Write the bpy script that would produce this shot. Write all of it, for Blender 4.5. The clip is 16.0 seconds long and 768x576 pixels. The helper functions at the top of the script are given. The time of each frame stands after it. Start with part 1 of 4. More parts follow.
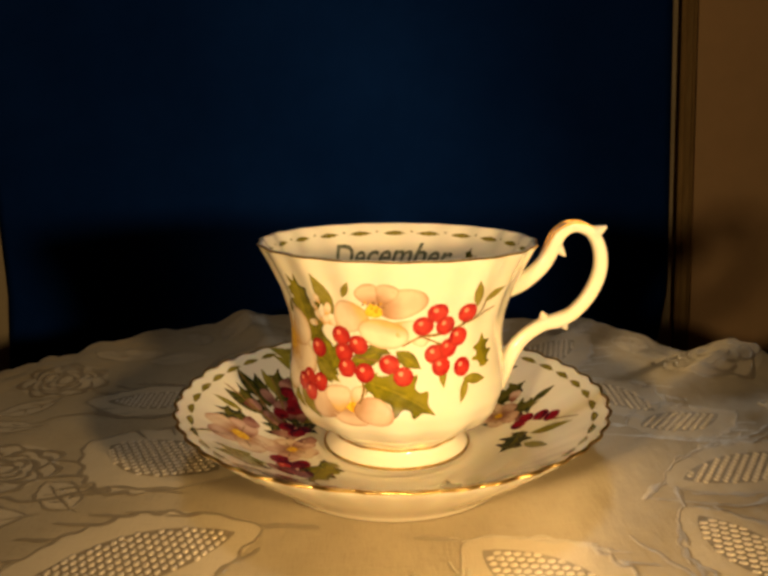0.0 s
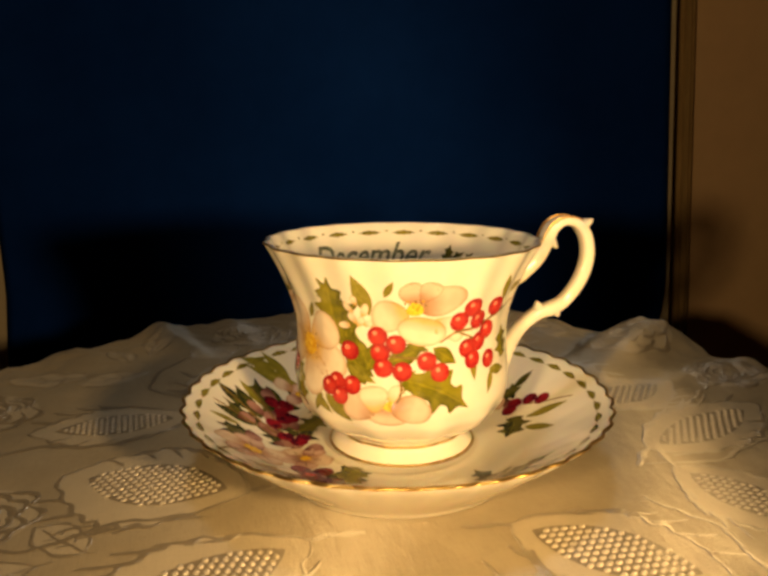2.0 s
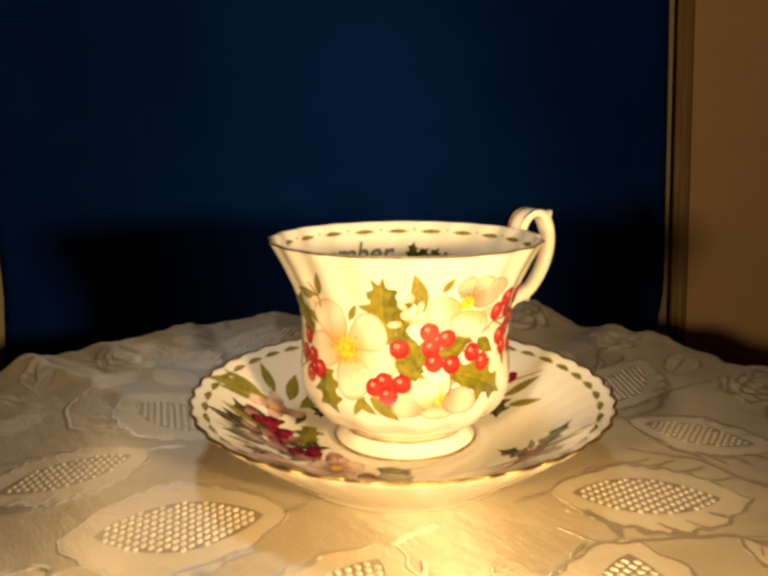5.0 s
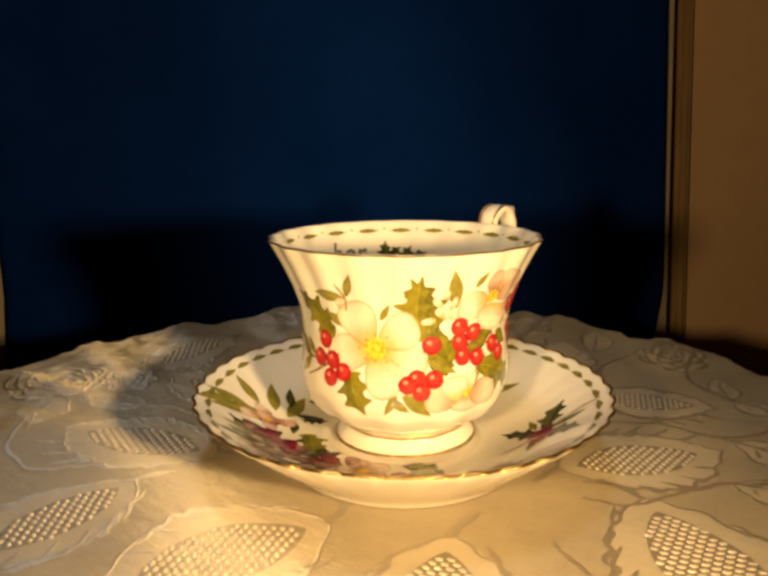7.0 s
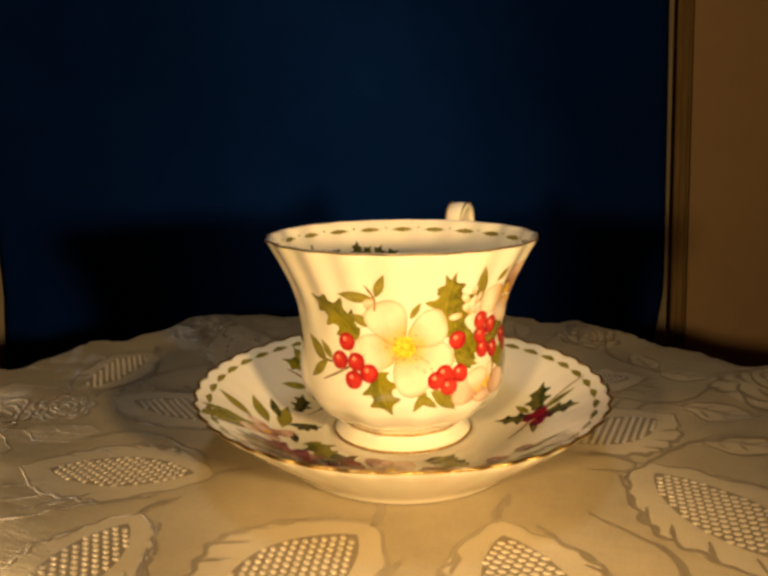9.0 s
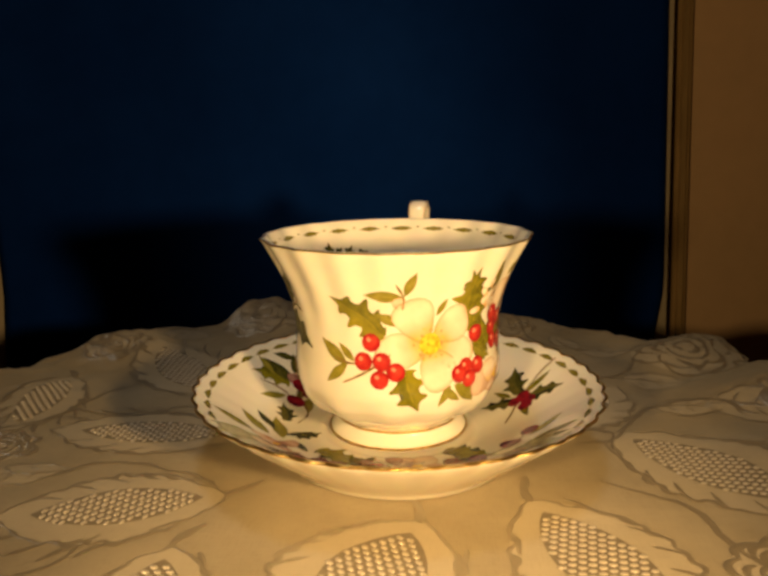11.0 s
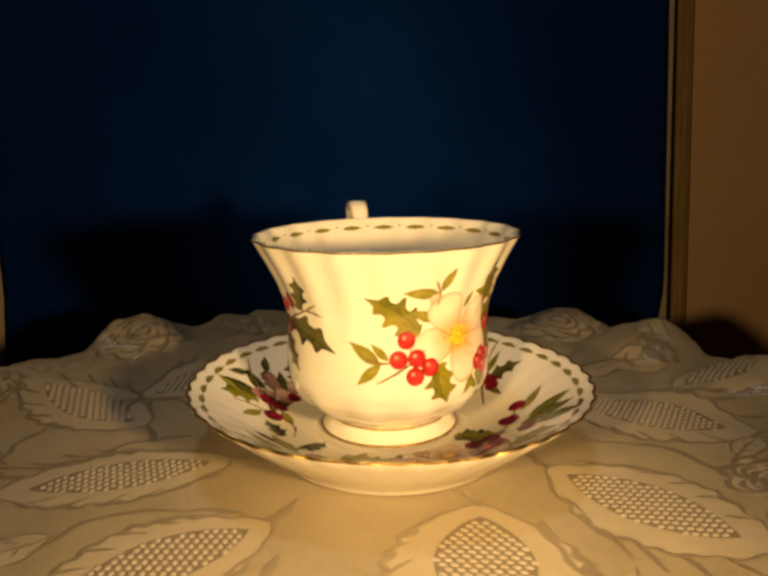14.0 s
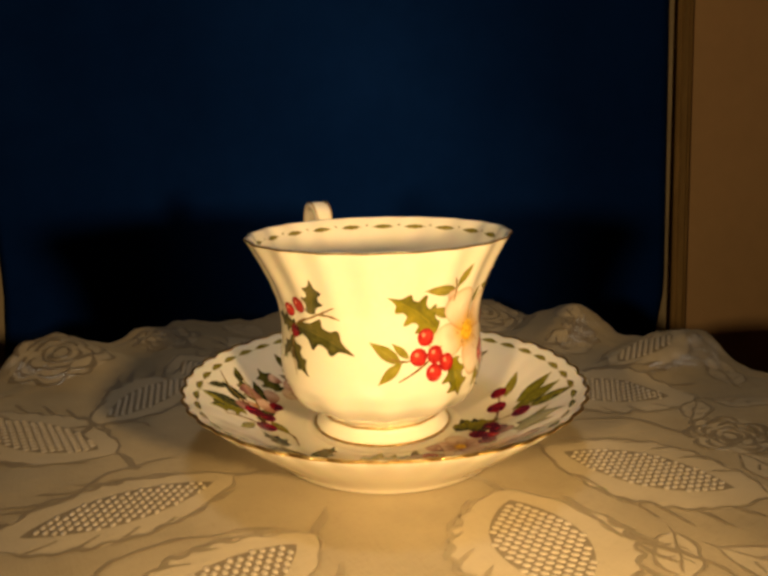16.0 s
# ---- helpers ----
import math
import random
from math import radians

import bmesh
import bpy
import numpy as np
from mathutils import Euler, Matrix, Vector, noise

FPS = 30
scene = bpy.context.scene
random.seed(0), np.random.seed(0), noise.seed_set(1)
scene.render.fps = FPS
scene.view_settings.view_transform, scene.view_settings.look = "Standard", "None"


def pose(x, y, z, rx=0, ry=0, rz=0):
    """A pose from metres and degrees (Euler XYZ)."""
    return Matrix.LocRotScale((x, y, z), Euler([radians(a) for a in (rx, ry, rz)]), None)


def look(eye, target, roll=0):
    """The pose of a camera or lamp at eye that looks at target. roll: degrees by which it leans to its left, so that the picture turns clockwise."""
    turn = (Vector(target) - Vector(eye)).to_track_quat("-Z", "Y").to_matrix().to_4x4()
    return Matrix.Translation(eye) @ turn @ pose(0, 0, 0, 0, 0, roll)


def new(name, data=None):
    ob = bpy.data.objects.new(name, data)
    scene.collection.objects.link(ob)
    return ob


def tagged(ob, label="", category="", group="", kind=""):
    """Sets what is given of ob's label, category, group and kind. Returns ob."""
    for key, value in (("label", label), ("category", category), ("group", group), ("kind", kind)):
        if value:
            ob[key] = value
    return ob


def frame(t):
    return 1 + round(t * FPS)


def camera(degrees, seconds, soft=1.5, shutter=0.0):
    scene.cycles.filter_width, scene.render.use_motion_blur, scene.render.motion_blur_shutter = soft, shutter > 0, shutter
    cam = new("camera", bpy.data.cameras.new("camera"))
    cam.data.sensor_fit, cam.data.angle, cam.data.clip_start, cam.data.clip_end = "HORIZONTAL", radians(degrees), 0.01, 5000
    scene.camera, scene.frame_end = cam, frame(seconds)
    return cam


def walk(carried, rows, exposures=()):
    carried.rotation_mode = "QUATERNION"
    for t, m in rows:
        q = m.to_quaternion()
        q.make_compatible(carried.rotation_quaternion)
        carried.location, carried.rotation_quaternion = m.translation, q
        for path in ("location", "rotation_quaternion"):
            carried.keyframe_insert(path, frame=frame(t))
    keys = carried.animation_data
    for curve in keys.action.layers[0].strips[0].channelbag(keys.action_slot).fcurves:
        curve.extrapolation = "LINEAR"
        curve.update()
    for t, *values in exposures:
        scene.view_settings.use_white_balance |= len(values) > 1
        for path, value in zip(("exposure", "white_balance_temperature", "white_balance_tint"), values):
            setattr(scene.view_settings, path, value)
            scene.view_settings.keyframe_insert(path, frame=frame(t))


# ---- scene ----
# ---------------------------------------------------------------- camera
cam = camera(57.39, 16.0, soft=3.3)
EYE = Vector((0.0, -0.2310, 0.1092))
AIM = Vector((0.01313, 0.97704, -0.21267))


def stand(shift):
    """The camera's pose, slid sideways by some millimetres while it keeps facing the cup."""
    return look(EYE + Vector((shift / 1000, 0, 0)), EYE + AIM * 0.24, -0.347)


# the camera settles by a hair at the start; it opens up and cools a little while the satin shines
walk(cam, [(0, stand(1.6)), (1, stand(1.2)), (2, stand(0.9)), (3, stand(0.4)), (4, stand(0.0)), (16, stand(0.0))],
     [(0, -0.24, 6500, 10), (2.5, -0.11, 6480, 10), (3.3, 0.04, 6350, 10), (4.2, 0.38, 6050, 10), (5.2, 0.42, 6000, 10), (6.5, 0.38, 6050, 10), (7.5, 0.13, 6300, 10), (8.5, 0.0, 6500, 10), (10, -0.03, 6500, 10), (16, 0.0, 6500, 10)])

# turn of the cake turntable, degrees at each whole second
TURN = (0.0, 7.57, 14.9, 22.05, 29.37, 37.13, 45.16, 53.17, 61.06, 68.94, 76.9, 84.9, 92.85, 100.7, 108.4, 115.91, 123.23)
CUP_AT = (0.0070, -0.0076)
SAUCER_AT = (0.0054, -0.0075)

# ---------------------------------------------------------------- light
world = bpy.data.worlds.new("room_air")
scene.world = world
world.use_nodes = True
world.node_tree.nodes["Background"].inputs[0].default_value = (0.5, 0.6, 0.8, 1)
world.node_tree.nodes["Background"].inputs[1].default_value = 0.005


def shaded_lamp(name, at, target, watts, colour, radius, cone, blend):
    data = bpy.data.lights.new(name, "SPOT")
    data.energy, data.color, data.shadow_soft_size = watts, colour, radius
    data.spot_size, data.spot_blend = radians(cone), blend
    ob = new(name, data)
    ob.matrix_world = look(at, target)
    return ob


shaded_lamp("warm_lamp", (0.121, -0.245, 0.106), (-0.085, 0.0, 0.058), 4.2, (1.0, 0.618, 0.235), 0.012, 94.0, 0.7)
shaded_lamp("second_warm_lamp", (-0.082, -0.245, 0.106), (0.115, 0.0, 0.062), 2.3, (1.0, 0.618, 0.235), 0.012, 100.0, 0.7)
shaded_lamp("ceiling_downlight", (-0.06, 0.0, 1.50), (0.0, 0.0, 0.0), 15.0, (1.0, 0.965, 0.89), 0.12, 20.0, 1.0)

# ---------------------------------------------------------------- materials


class Nodes:
    """A short way to write a node material."""

    def __init__(self, name):
        self.mat = bpy.data.materials.new(name)
        self.mat.use_nodes = True
        self.tree = self.mat.node_tree
        self.bsdf = self.tree.nodes["Principled BSDF"]
        self.out = self.tree.nodes["Material Output"]

    def add(self, kind, **values):
        node = self.tree.nodes.new(kind)
        for key, value in values.items():
            node.inputs[key].default_value = value
        return node

    def link(self, a, b):
        self.tree.links.new(a, b)

    def where(self, scale, detail=4.0, stretch=(1, 1, 1)):
        coord = self.add("ShaderNodeTexCoord")
        mapping = self.add("ShaderNodeMapping", Scale=stretch)
        self.link(coord.outputs["Object"], mapping.inputs["Vector"])
        tex = self.add("ShaderNodeTexNoise", Scale=scale, Detail=detail)
        self.link(mapping.outputs["Vector"], tex.inputs["Vector"])
        return tex.outputs["Fac"]

    def ramp(self, fac, *stops):
        node = self.add("ShaderNodeValToRGB")
        els = node.color_ramp.elements
        while len(els) < len(stops):
            els.new(0.5)
        for el, (at, col) in zip(els, stops):
            el.position, el.color = at, (*col, 1)
        self.link(fac, node.inputs["Fac"])
        return node.outputs["Color"]

    def attr(self, name):
        node = self.add("ShaderNodeAttribute")
        node.attribute_name = name
        return node.outputs["Fac"]

    def mix(self, fac, a, b, blend="MIX"):
        node = self.add("ShaderNodeMix")
        node.data_type, node.blend_type = "RGBA", blend
        if isinstance(fac, float):
            node.inputs[0].default_value = fac
        else:
            self.link(fac, node.inputs[0])
        for socket, value in ((node.inputs[6], a), (node.inputs[7], b)):
            if isinstance(value, tuple):
                socket.default_value = (*value, 1)
            else:
                self.link(value, socket)
        return node.outputs[2]

    def bump(self, height, strength, distance):
        node = self.add("ShaderNodeBump", Strength=strength, Distance=distance)
        self.link(height, node.inputs["Height"])
        self.link(node.outputs["Normal"], self.bsdf.inputs["Normal"])
        return node.outputs["Normal"]

    def set(self, colour=None, rough=0.5, metal=0.0, **more):
        if isinstance(colour, tuple):
            self.bsdf.inputs["Base Color"].default_value = (*colour, 1)
        elif colour is not None:
            self.link(colour, self.bsdf.inputs["Base Color"])
        self.bsdf.inputs["Roughness"].default_value = rough
        self.bsdf.inputs["Metallic"].default_value = metal
        for key, value in more.items():
            self.bsdf.inputs[key.replace("_", " ")].default_value = value
        return self.mat


def china():
    n = Nodes("bone_china")
    col = n.ramp(n.where(30, 3), (0.3, (0.80, 0.77, 0.70)), (0.7, (0.84, 0.82, 0.75)))
    n.bump(n.where(70, 2), 0.15, 0.0006)
    return n.set(col, 0.08, Subsurface_Weight=0.18, Subsurface_Scale=0.0035, Subsurface_Radius=(1.0, 0.62, 0.28), Coat_Weight=0.5, Coat_Roughness=0.04)


def gilt():
    n = Nodes("gilding")
    col = n.ramp(n.where(260, 3), (0.35, (0.46, 0.29, 0.075)), (0.7, (0.86, 0.62, 0.24)))
    return n.set(col, 0.34, 1.0)


def glaze(name, col_of, rough=0.14):
    n = Nodes(name)
    return n.set(col_of(n), rough, Coat_Weight=0.4, Coat_Roughness=0.05)


def leaf_colour(dark, mid, pale):
    def build(n):
        rib = n.ramp(n.attr("across"), (0.0, pale), (0.10, mid), (0.6, mid), (1.0, dark))
        wash = n.ramp(n.where(330, 3), (0.32, dark), (0.5, mid), (0.70, pale))
        both = n.mix(0.42, rib, wash)
        lit = n.mix(0.45, both, pale)
        return n.mix(n.attr("side"), both, lit)
    return build


def petal_colour(base, mid, edge):
    def build(n):
        along = n.ramp(n.attr("along"), (0.0, base), (0.17, base), (0.36, mid), (0.58, edge), (0.84, edge), (1.0, mid))
        wash = n.ramp(n.where(200, 2), (0.35, mid), (0.6, edge))
        both = n.mix(0.28, along, wash)
        margin = n.ramp(n.attr("across"), (0.0, (1, 1, 1)), (0.76, (1, 1, 1)), (0.92, (0.95, 0.90, 0.86)), (1.0, (0.66, 0.52, 0.41)))
        return n.mix(1.0, both, margin, "MULTIPLY")
    return build


def berry_colour(n):
    body = n.ramp(n.attr("across"), (0.0, (0.58, 0.050, 0.040)), (0.55, (0.43, 0.026, 0.026)), (0.85, (0.30, 0.014, 0.018)), (1.0, (0.20, 0.009, 0.013)))
    wash = n.ramp(n.where(380, 2), (0.4, (0.34, 0.012, 0.015)), (0.6, (0.70, 0.07, 0.04)))
    return n.mix(0.3, body, wash)


CHINA, GOLD = china(), gilt()
HOLLY = glaze("holly_print", leaf_colour((0.050, 0.052, 0.004), (0.150, 0.145, 0.009), (0.37, 0.32, 0.022)))
SPRIG = glaze("sprig_print", leaf_colour((0.13, 0.125, 0.012), (0.235, 0.215, 0.028), (0.40, 0.35, 0.07)))
DARK_LEAF = glaze("dark_leaf_print", leaf_colour((0.016, 0.021, 0.008), (0.060, 0.064, 0.012), (0.19, 0.165, 0.035)))
PETAL = glaze("petal_print", petal_colour((0.64, 0.38, 0.06), (0.66, 0.50, 0.37), (0.81, 0.72, 0.62)))
PINK_PETAL = glaze("pink_petal_print", petal_colour((0.36, 0.19, 0.09), (0.54, 0.36, 0.27), (0.74, 0.58, 0.48)))
SAUCER_PETAL = glaze("shaded_petal_print", petal_colour((0.42, 0.19, 0.035), (0.50, 0.31, 0.22), (0.76, 0.62, 0.50)))
MAUVE_PETAL = glaze("mauve_petal_print", petal_colour((0.24, 0.085, 0.05), (0.38, 0.20, 0.16), (0.66, 0.47, 0.39)))
DARK_PETAL = glaze("dark_petal_print", petal_colour((0.10, 0.028, 0.026), (0.18, 0.07, 0.066), (0.40, 0.22, 0.19)))
STAMEN = glaze("stamen_print", lambda n: n.ramp(n.where(900, 2), (0.35, (0.62, 0.30, 0.02)), (0.6, (0.85, 0.58, 0.05))))
BERRY = glaze("berry_print", berry_colour)
DARK_BERRY = glaze("dark_berry_print", lambda n: n.ramp(n.where(300, 2), (0.35, (0.09, 0.006, 0.012)), (0.65, (0.25, 0.012, 0.022))))
SHINE = glaze("berry_dot_print", lambda n: n.ramp(n.where(500, 1), (0.3, (0.78, 0.20, 0.14)), (0.7, (0.82, 0.32, 0.24))))
STEM = glaze("stem_print", lambda n: n.ramp(n.where(500, 2), (0.3, (0.14, 0.09, 0.03)), (0.7, (0.28, 0.18, 0.06))))
INK = glaze("lettering_print", lambda n: n.ramp(n.where(500, 2), (0.3, (0.10, 0.12, 0.09)), (0.7, (0.22, 0.24, 0.18))))
BORDER = glaze("border_print", leaf_colour((0.10, 0.092, 0.012), (0.19, 0.17, 0.025), (0.34, 0.29, 0.06)))


def damask(name, low, high, gloss, turn, rough=0.42):
    """Woven cotton satin: matt threads, with a gloss that runs across the floats."""
    n = Nodes(name)
    wash = n.ramp(n.where(30, 5), (0.34, low), (0.66, high))
    coord = n.add("ShaderNodeTexCoord")
    weave = []
    for stretch in ((1, 0.08, 1), (0.08, 1, 1)):
        m = n.add("ShaderNodeMapping", Scale=stretch)
        n.link(coord.outputs["Object"], m.inputs["Vector"])
        tex = n.add("ShaderNodeTexNoise", Scale=2600.0, Detail=1.0)
        n.link(m.outputs["Vector"], tex.inputs["Vector"])
        weave.append(tex.outputs["Fac"])
    both = n.add("ShaderNodeMath")
    n.link(weave[0], both.inputs[0])
    n.link(weave[1], both.inputs[1])
    col = n.mix(0.35, wash, n.ramp(both.outputs[0], (0.7, low), (1.2 / 1.2, high)), "MIX")
    slub = n.add("ShaderNodeMath")
    slub.operation = "MULTIPLY_ADD"
    slub.inputs[1].default_value = 4.0
    n.link(n.where(170, 4, (1, 0.45, 1)), slub.inputs[0])
    n.link(both.outputs[0], slub.inputs[2])
    normal = n.bump(slub.outputs[0], 0.30, 0.0003)
    n.set(col, 0.8, Sheen_Weight=0.15, Sheen_Roughness=0.4, Specular_IOR_Level=0.2)
    tangent = n.add("ShaderNodeTangent")
    tangent.direction_type, tangent.uv_map = "UV_MAP", "weave"
    shine = n.add("ShaderNodeBsdfAnisotropic", Roughness=rough, Anisotropy=0.8, Rotation=turn)
    shine.inputs["Color"].default_value = (0.9, 0.86, 0.76, 1)
    n.link(tangent.outputs["Tangent"], shine.inputs["Tangent"])
    n.link(normal, shine.inputs["Normal"])
    mixed = n.add("ShaderNodeMixShader", Fac=gloss)
    n.link(n.bsdf.outputs[0], mixed.inputs[1])
    n.link(shine.outputs[0], mixed.inputs[2])
    n.link(mixed.outputs[0], n.out.inputs["Surface"])
    return n.mat


FABRIC = damask("ivory_damask", (0.255, 0.207, 0.132), (0.375, 0.313, 0.211), 0.12, -0.07, 0.42)
SATIN = damask("satin_leaf_weave", (0.375, 0.316, 0.215), (0.47, 0.404, 0.29), 0.14, -0.07, 0.42)
CORD = damask("outline_weave", (0.20, 0.16, 0.104), (0.28, 0.232, 0.16), 0.34, -0.07, 0.36)
NET = damask("openwork_ground", (0.155, 0.122, 0.08), (0.215, 0.175, 0.12), 0.16, -0.07)
FLOAT = damask("raised_float_weave", (0.40, 0.35, 0.262), (0.50, 0.44, 0.34), 0.26, -0.07)


def plain(name, low, high, scale, rough, bump=0.2, depth=0.001, stretch=(1, 1, 1), metal=0.0):
    n = Nodes(name)
    f = n.where(scale, 5, stretch)
    fine = n.where(scale * 9, 3, stretch)
    col = n.mix(0.3, n.ramp(f, (0.3, low), (0.7, high)), n.ramp(fine, (0.3, low), (0.7, high)))
    n.bump(fine, bump, depth)
    return n.set(col, rough, metal)


NAVY = plain("navy_cloth", (0.0026, 0.0215, 0.158), (0.0048, 0.0320, 0.22), 9, 0.95, 0.4, 0.0008)
NAVY.node_tree.nodes["Principled BSDF"].inputs["Specular IOR Level"].default_value = 0.0
BEIGE = plain("pale_board", (0.50, 0.43, 0.32), (0.62, 0.54, 0.41), 20, 0.7)
WALL = plain("tan_wall_paint", (0.73, 0.50, 0.305), (0.86, 0.60, 0.375), 6, 0.75, 0.25, 0.0006)
TRIM = plain("varnished_oak", (0.30, 0.20, 0.092), (0.56, 0.39, 0.19), 30, 0.45, 0.3, 0.0006, (6, 6, 0.4))
OAK = plain("dark_table_oak", (0.10, 0.055, 0.025), (0.18, 0.10, 0.05), 14, 0.45, 0.3, 0.0006, (0.4, 5, 5))
CEILING = plain("ceiling_paint", (0.5, 0.48, 0.44), (0.56, 0.54, 0.5), 8, 0.9)
STEEL = plain("turntable_metal", (0.45, 0.44, 0.42), (0.55, 0.54, 0.52), 30, 0.4, metal=1.0)

# ---------------------------------------------------------------- mesh helpers


def empty(name):
    ob = new(name)
    ob.empty_display_size = 0.02
    return ob


def finish(name, me, material, parent, label="", smooth=True):
    me.materials.append(material)
    if smooth:
        me.polygons.foreach_set("use_smooth", [True] * len(me.polygons))
    ob = new(name, me)
    ob.parent = parent
    if label:
        ob["label"] = label
    return ob


def part(name, bm, material, parent, label="", smooth=True):
    me = bpy.data.meshes.new(name)
    bm.to_mesh(me)
    bm.free()
    return finish(name, me, material, parent, label, smooth)


def sheet(name, verts, faces, material, parent, label="", attrs=None, smooth=True):
    """One mesh from computed vertices, with point attributes and a flat weave map."""
    me = bpy.data.meshes.new(name)
    me.from_pydata([tuple(v) for v in verts], [], faces)
    for key, values in (attrs or {}).items():
        me.attributes.new(key, "FLOAT", "POINT").data.foreach_set("value", list(values))
    uv = me.uv_layers.new(name="weave")
    flat = np.array([(v[0], v[1]) for v in verts], float)
    loops = np.zeros(len(me.loops), int)
    me.loops.foreach_get("vertex_index", loops)
    uv.data.foreach_set("uv", (flat[loops] * 10).ravel())
    return finish(name, me, material, parent, label, smooth)


def block(bm, x0, x1, y0, y1, z0, z1, bevel=0.0):
    made = bmesh.ops.create_cube(bm, size=1)["verts"]
    for v in made:
        v.co = Vector(((x0 + x1) / 2 + v.co.x * (x1 - x0), (y0 + y1) / 2 + v.co.y * (y1 - y0), (z0 + z1) / 2 + v.co.z * (z1 - z0)))
    if bevel:
        edges = list({e for v in made for e in v.link_edges})
        bmesh.ops.bevel(bm, geom=edges, offset=bevel, segments=2, affect="EDGES")
    return bm


def revolve(profile, segments, place):
    """Vertices and faces of a closed or open profile, turned; place(i, a) gives the point."""
    verts, faces = [], []
    n = len(profile)
    for i in range(n):
        for j in range(segments):
            verts.append(place(i, 2 * math.pi * j / segments))
    for i in range(n - 1):
        for j in range(segments):
            k = (j + 1) % segments
            faces.append((i * segments + j, i * segments + k, (i + 1) * segments + k, (i + 1) * segments + j))
    return verts, faces


def smooth_table(xs, ys, passes=3):
    """A finely sampled, smoothed copy of a table, for np.interp."""
    x = np.linspace(xs[0], xs[-1], 240)
    y = np.interp(x, xs, ys)
    for _ in range(passes):
        y[4:-4] = np.convolve(y, np.ones(9) / 9, "valid")
    return x, y

# ---------------------------------------------------------------- room


def build_room():
    def wall(name, *box):
        ob = part(name, block(bmesh.new(), *box), WALL, None, smooth=False)
        return tagged(ob, "plain warm tan painted wall", "wall", kind="structure")

    wall("wall_north", -1.6, 1.6, 0.390, 0.49, -0.87, 1.6)
    wall("wall_south", -1.6, 1.6, -2.6, -2.5, -0.87, 1.6)
    wall("wall_east", 1.6, 1.7, -2.6, 0.49, -0.87, 1.6)
    wall("wall_west", -1.7, -1.6, -2.6, 0.49, -0.87, 1.6)
    tagged(part("floor", block(bmesh.new(), -1.7, 1.7, -2.6, 0.49, -0.97, -0.87), OAK, None, smooth=False), "dark wooden floor", "floor", kind="structure")
    tagged(part("ceiling", block(bmesh.new(), -1.7, 1.7, -2.6, 0.49, 1.6, 1.7), CEILING, None, smooth=False), "plain pale ceiling", "ceiling", kind="structure")

    # oak casing beside the backdrop, a little out of plumb
    casing = tagged(empty("trim"), "varnished oak trim strip on the tan wall", "trim", kind="structure")
    for name, x0, x1, y0 in (("backing_strip", 0.2540, 0.2655, 0.383), ("moulding", 0.2575, 0.2625, 0.3795), ("bead", 0.2637, 0.2657, 0.3805)):
        ob = part(name, block(bmesh.new(), x0, x1, y0, 0.3895, -0.36, 0.7, 0.0007), TRIM, casing, smooth=False)
        for v in ob.data.vertices:
            v.co.x += (0.211 - v.co.z) * 0.058


def build_backdrop():
    board = tagged(empty("backdrop_board"), "pale stiff board leaning behind the navy cloth", "board")
    ob = part("panel", block(bmesh.new(), -0.345, 0.2402, 0.3580, 0.3620, -0.1295, 0.62, 0.0006), BEIGE, board, smooth=False)
    for v in ob.data.vertices:
        v.co.x += (0.211 - v.co.z) * 0.054 if v.co.x > 0 else 0
    cloth = tagged(empty("backdrop_cloth"), "dark navy blue cloth hanging as a backdrop", "backdrop cloth")
    nx, nz = 90, 50
    verts, faces = [], []
    for side in (0, 1):
        for j in range(nz + 1):
            z = -0.129 + 0.75 * j / nz
            right = 0.2445 - 0.060 * (z - 0.03) - (0.010 * max(0.0, -0.02 - z) / 0.06)
            left = -0.3145 + 0.10 * min(0.0, z + 0.02)
            for i in range(nx + 1):
                x = left + (right - left) * i / nx
                fold = 0.0012 * math.sin(x * 34 + 1.2 * math.sin(z * 5)) + 0.0008 * math.sin(x * 71 + z * 9)
                verts.append((x, 0.3530 + fold + 0.0016 * side, z))
    row, half = nx + 1, (nx + 1) * (nz + 1)
    for j in range(nz):
        for i in range(nx):
            a = j * row + i
            faces += [(a, a + 1, a + row + 1, a + row), (half + a, half + a + row, half + a + row + 1, half + a + 1)]
        a, b = j * row, j * row + nx
        faces += [(a, a + row, half + a + row, half + a), (b, half + b, half + b + row, b + row)]
    sheet("fabric", verts, faces, NAVY, cloth)


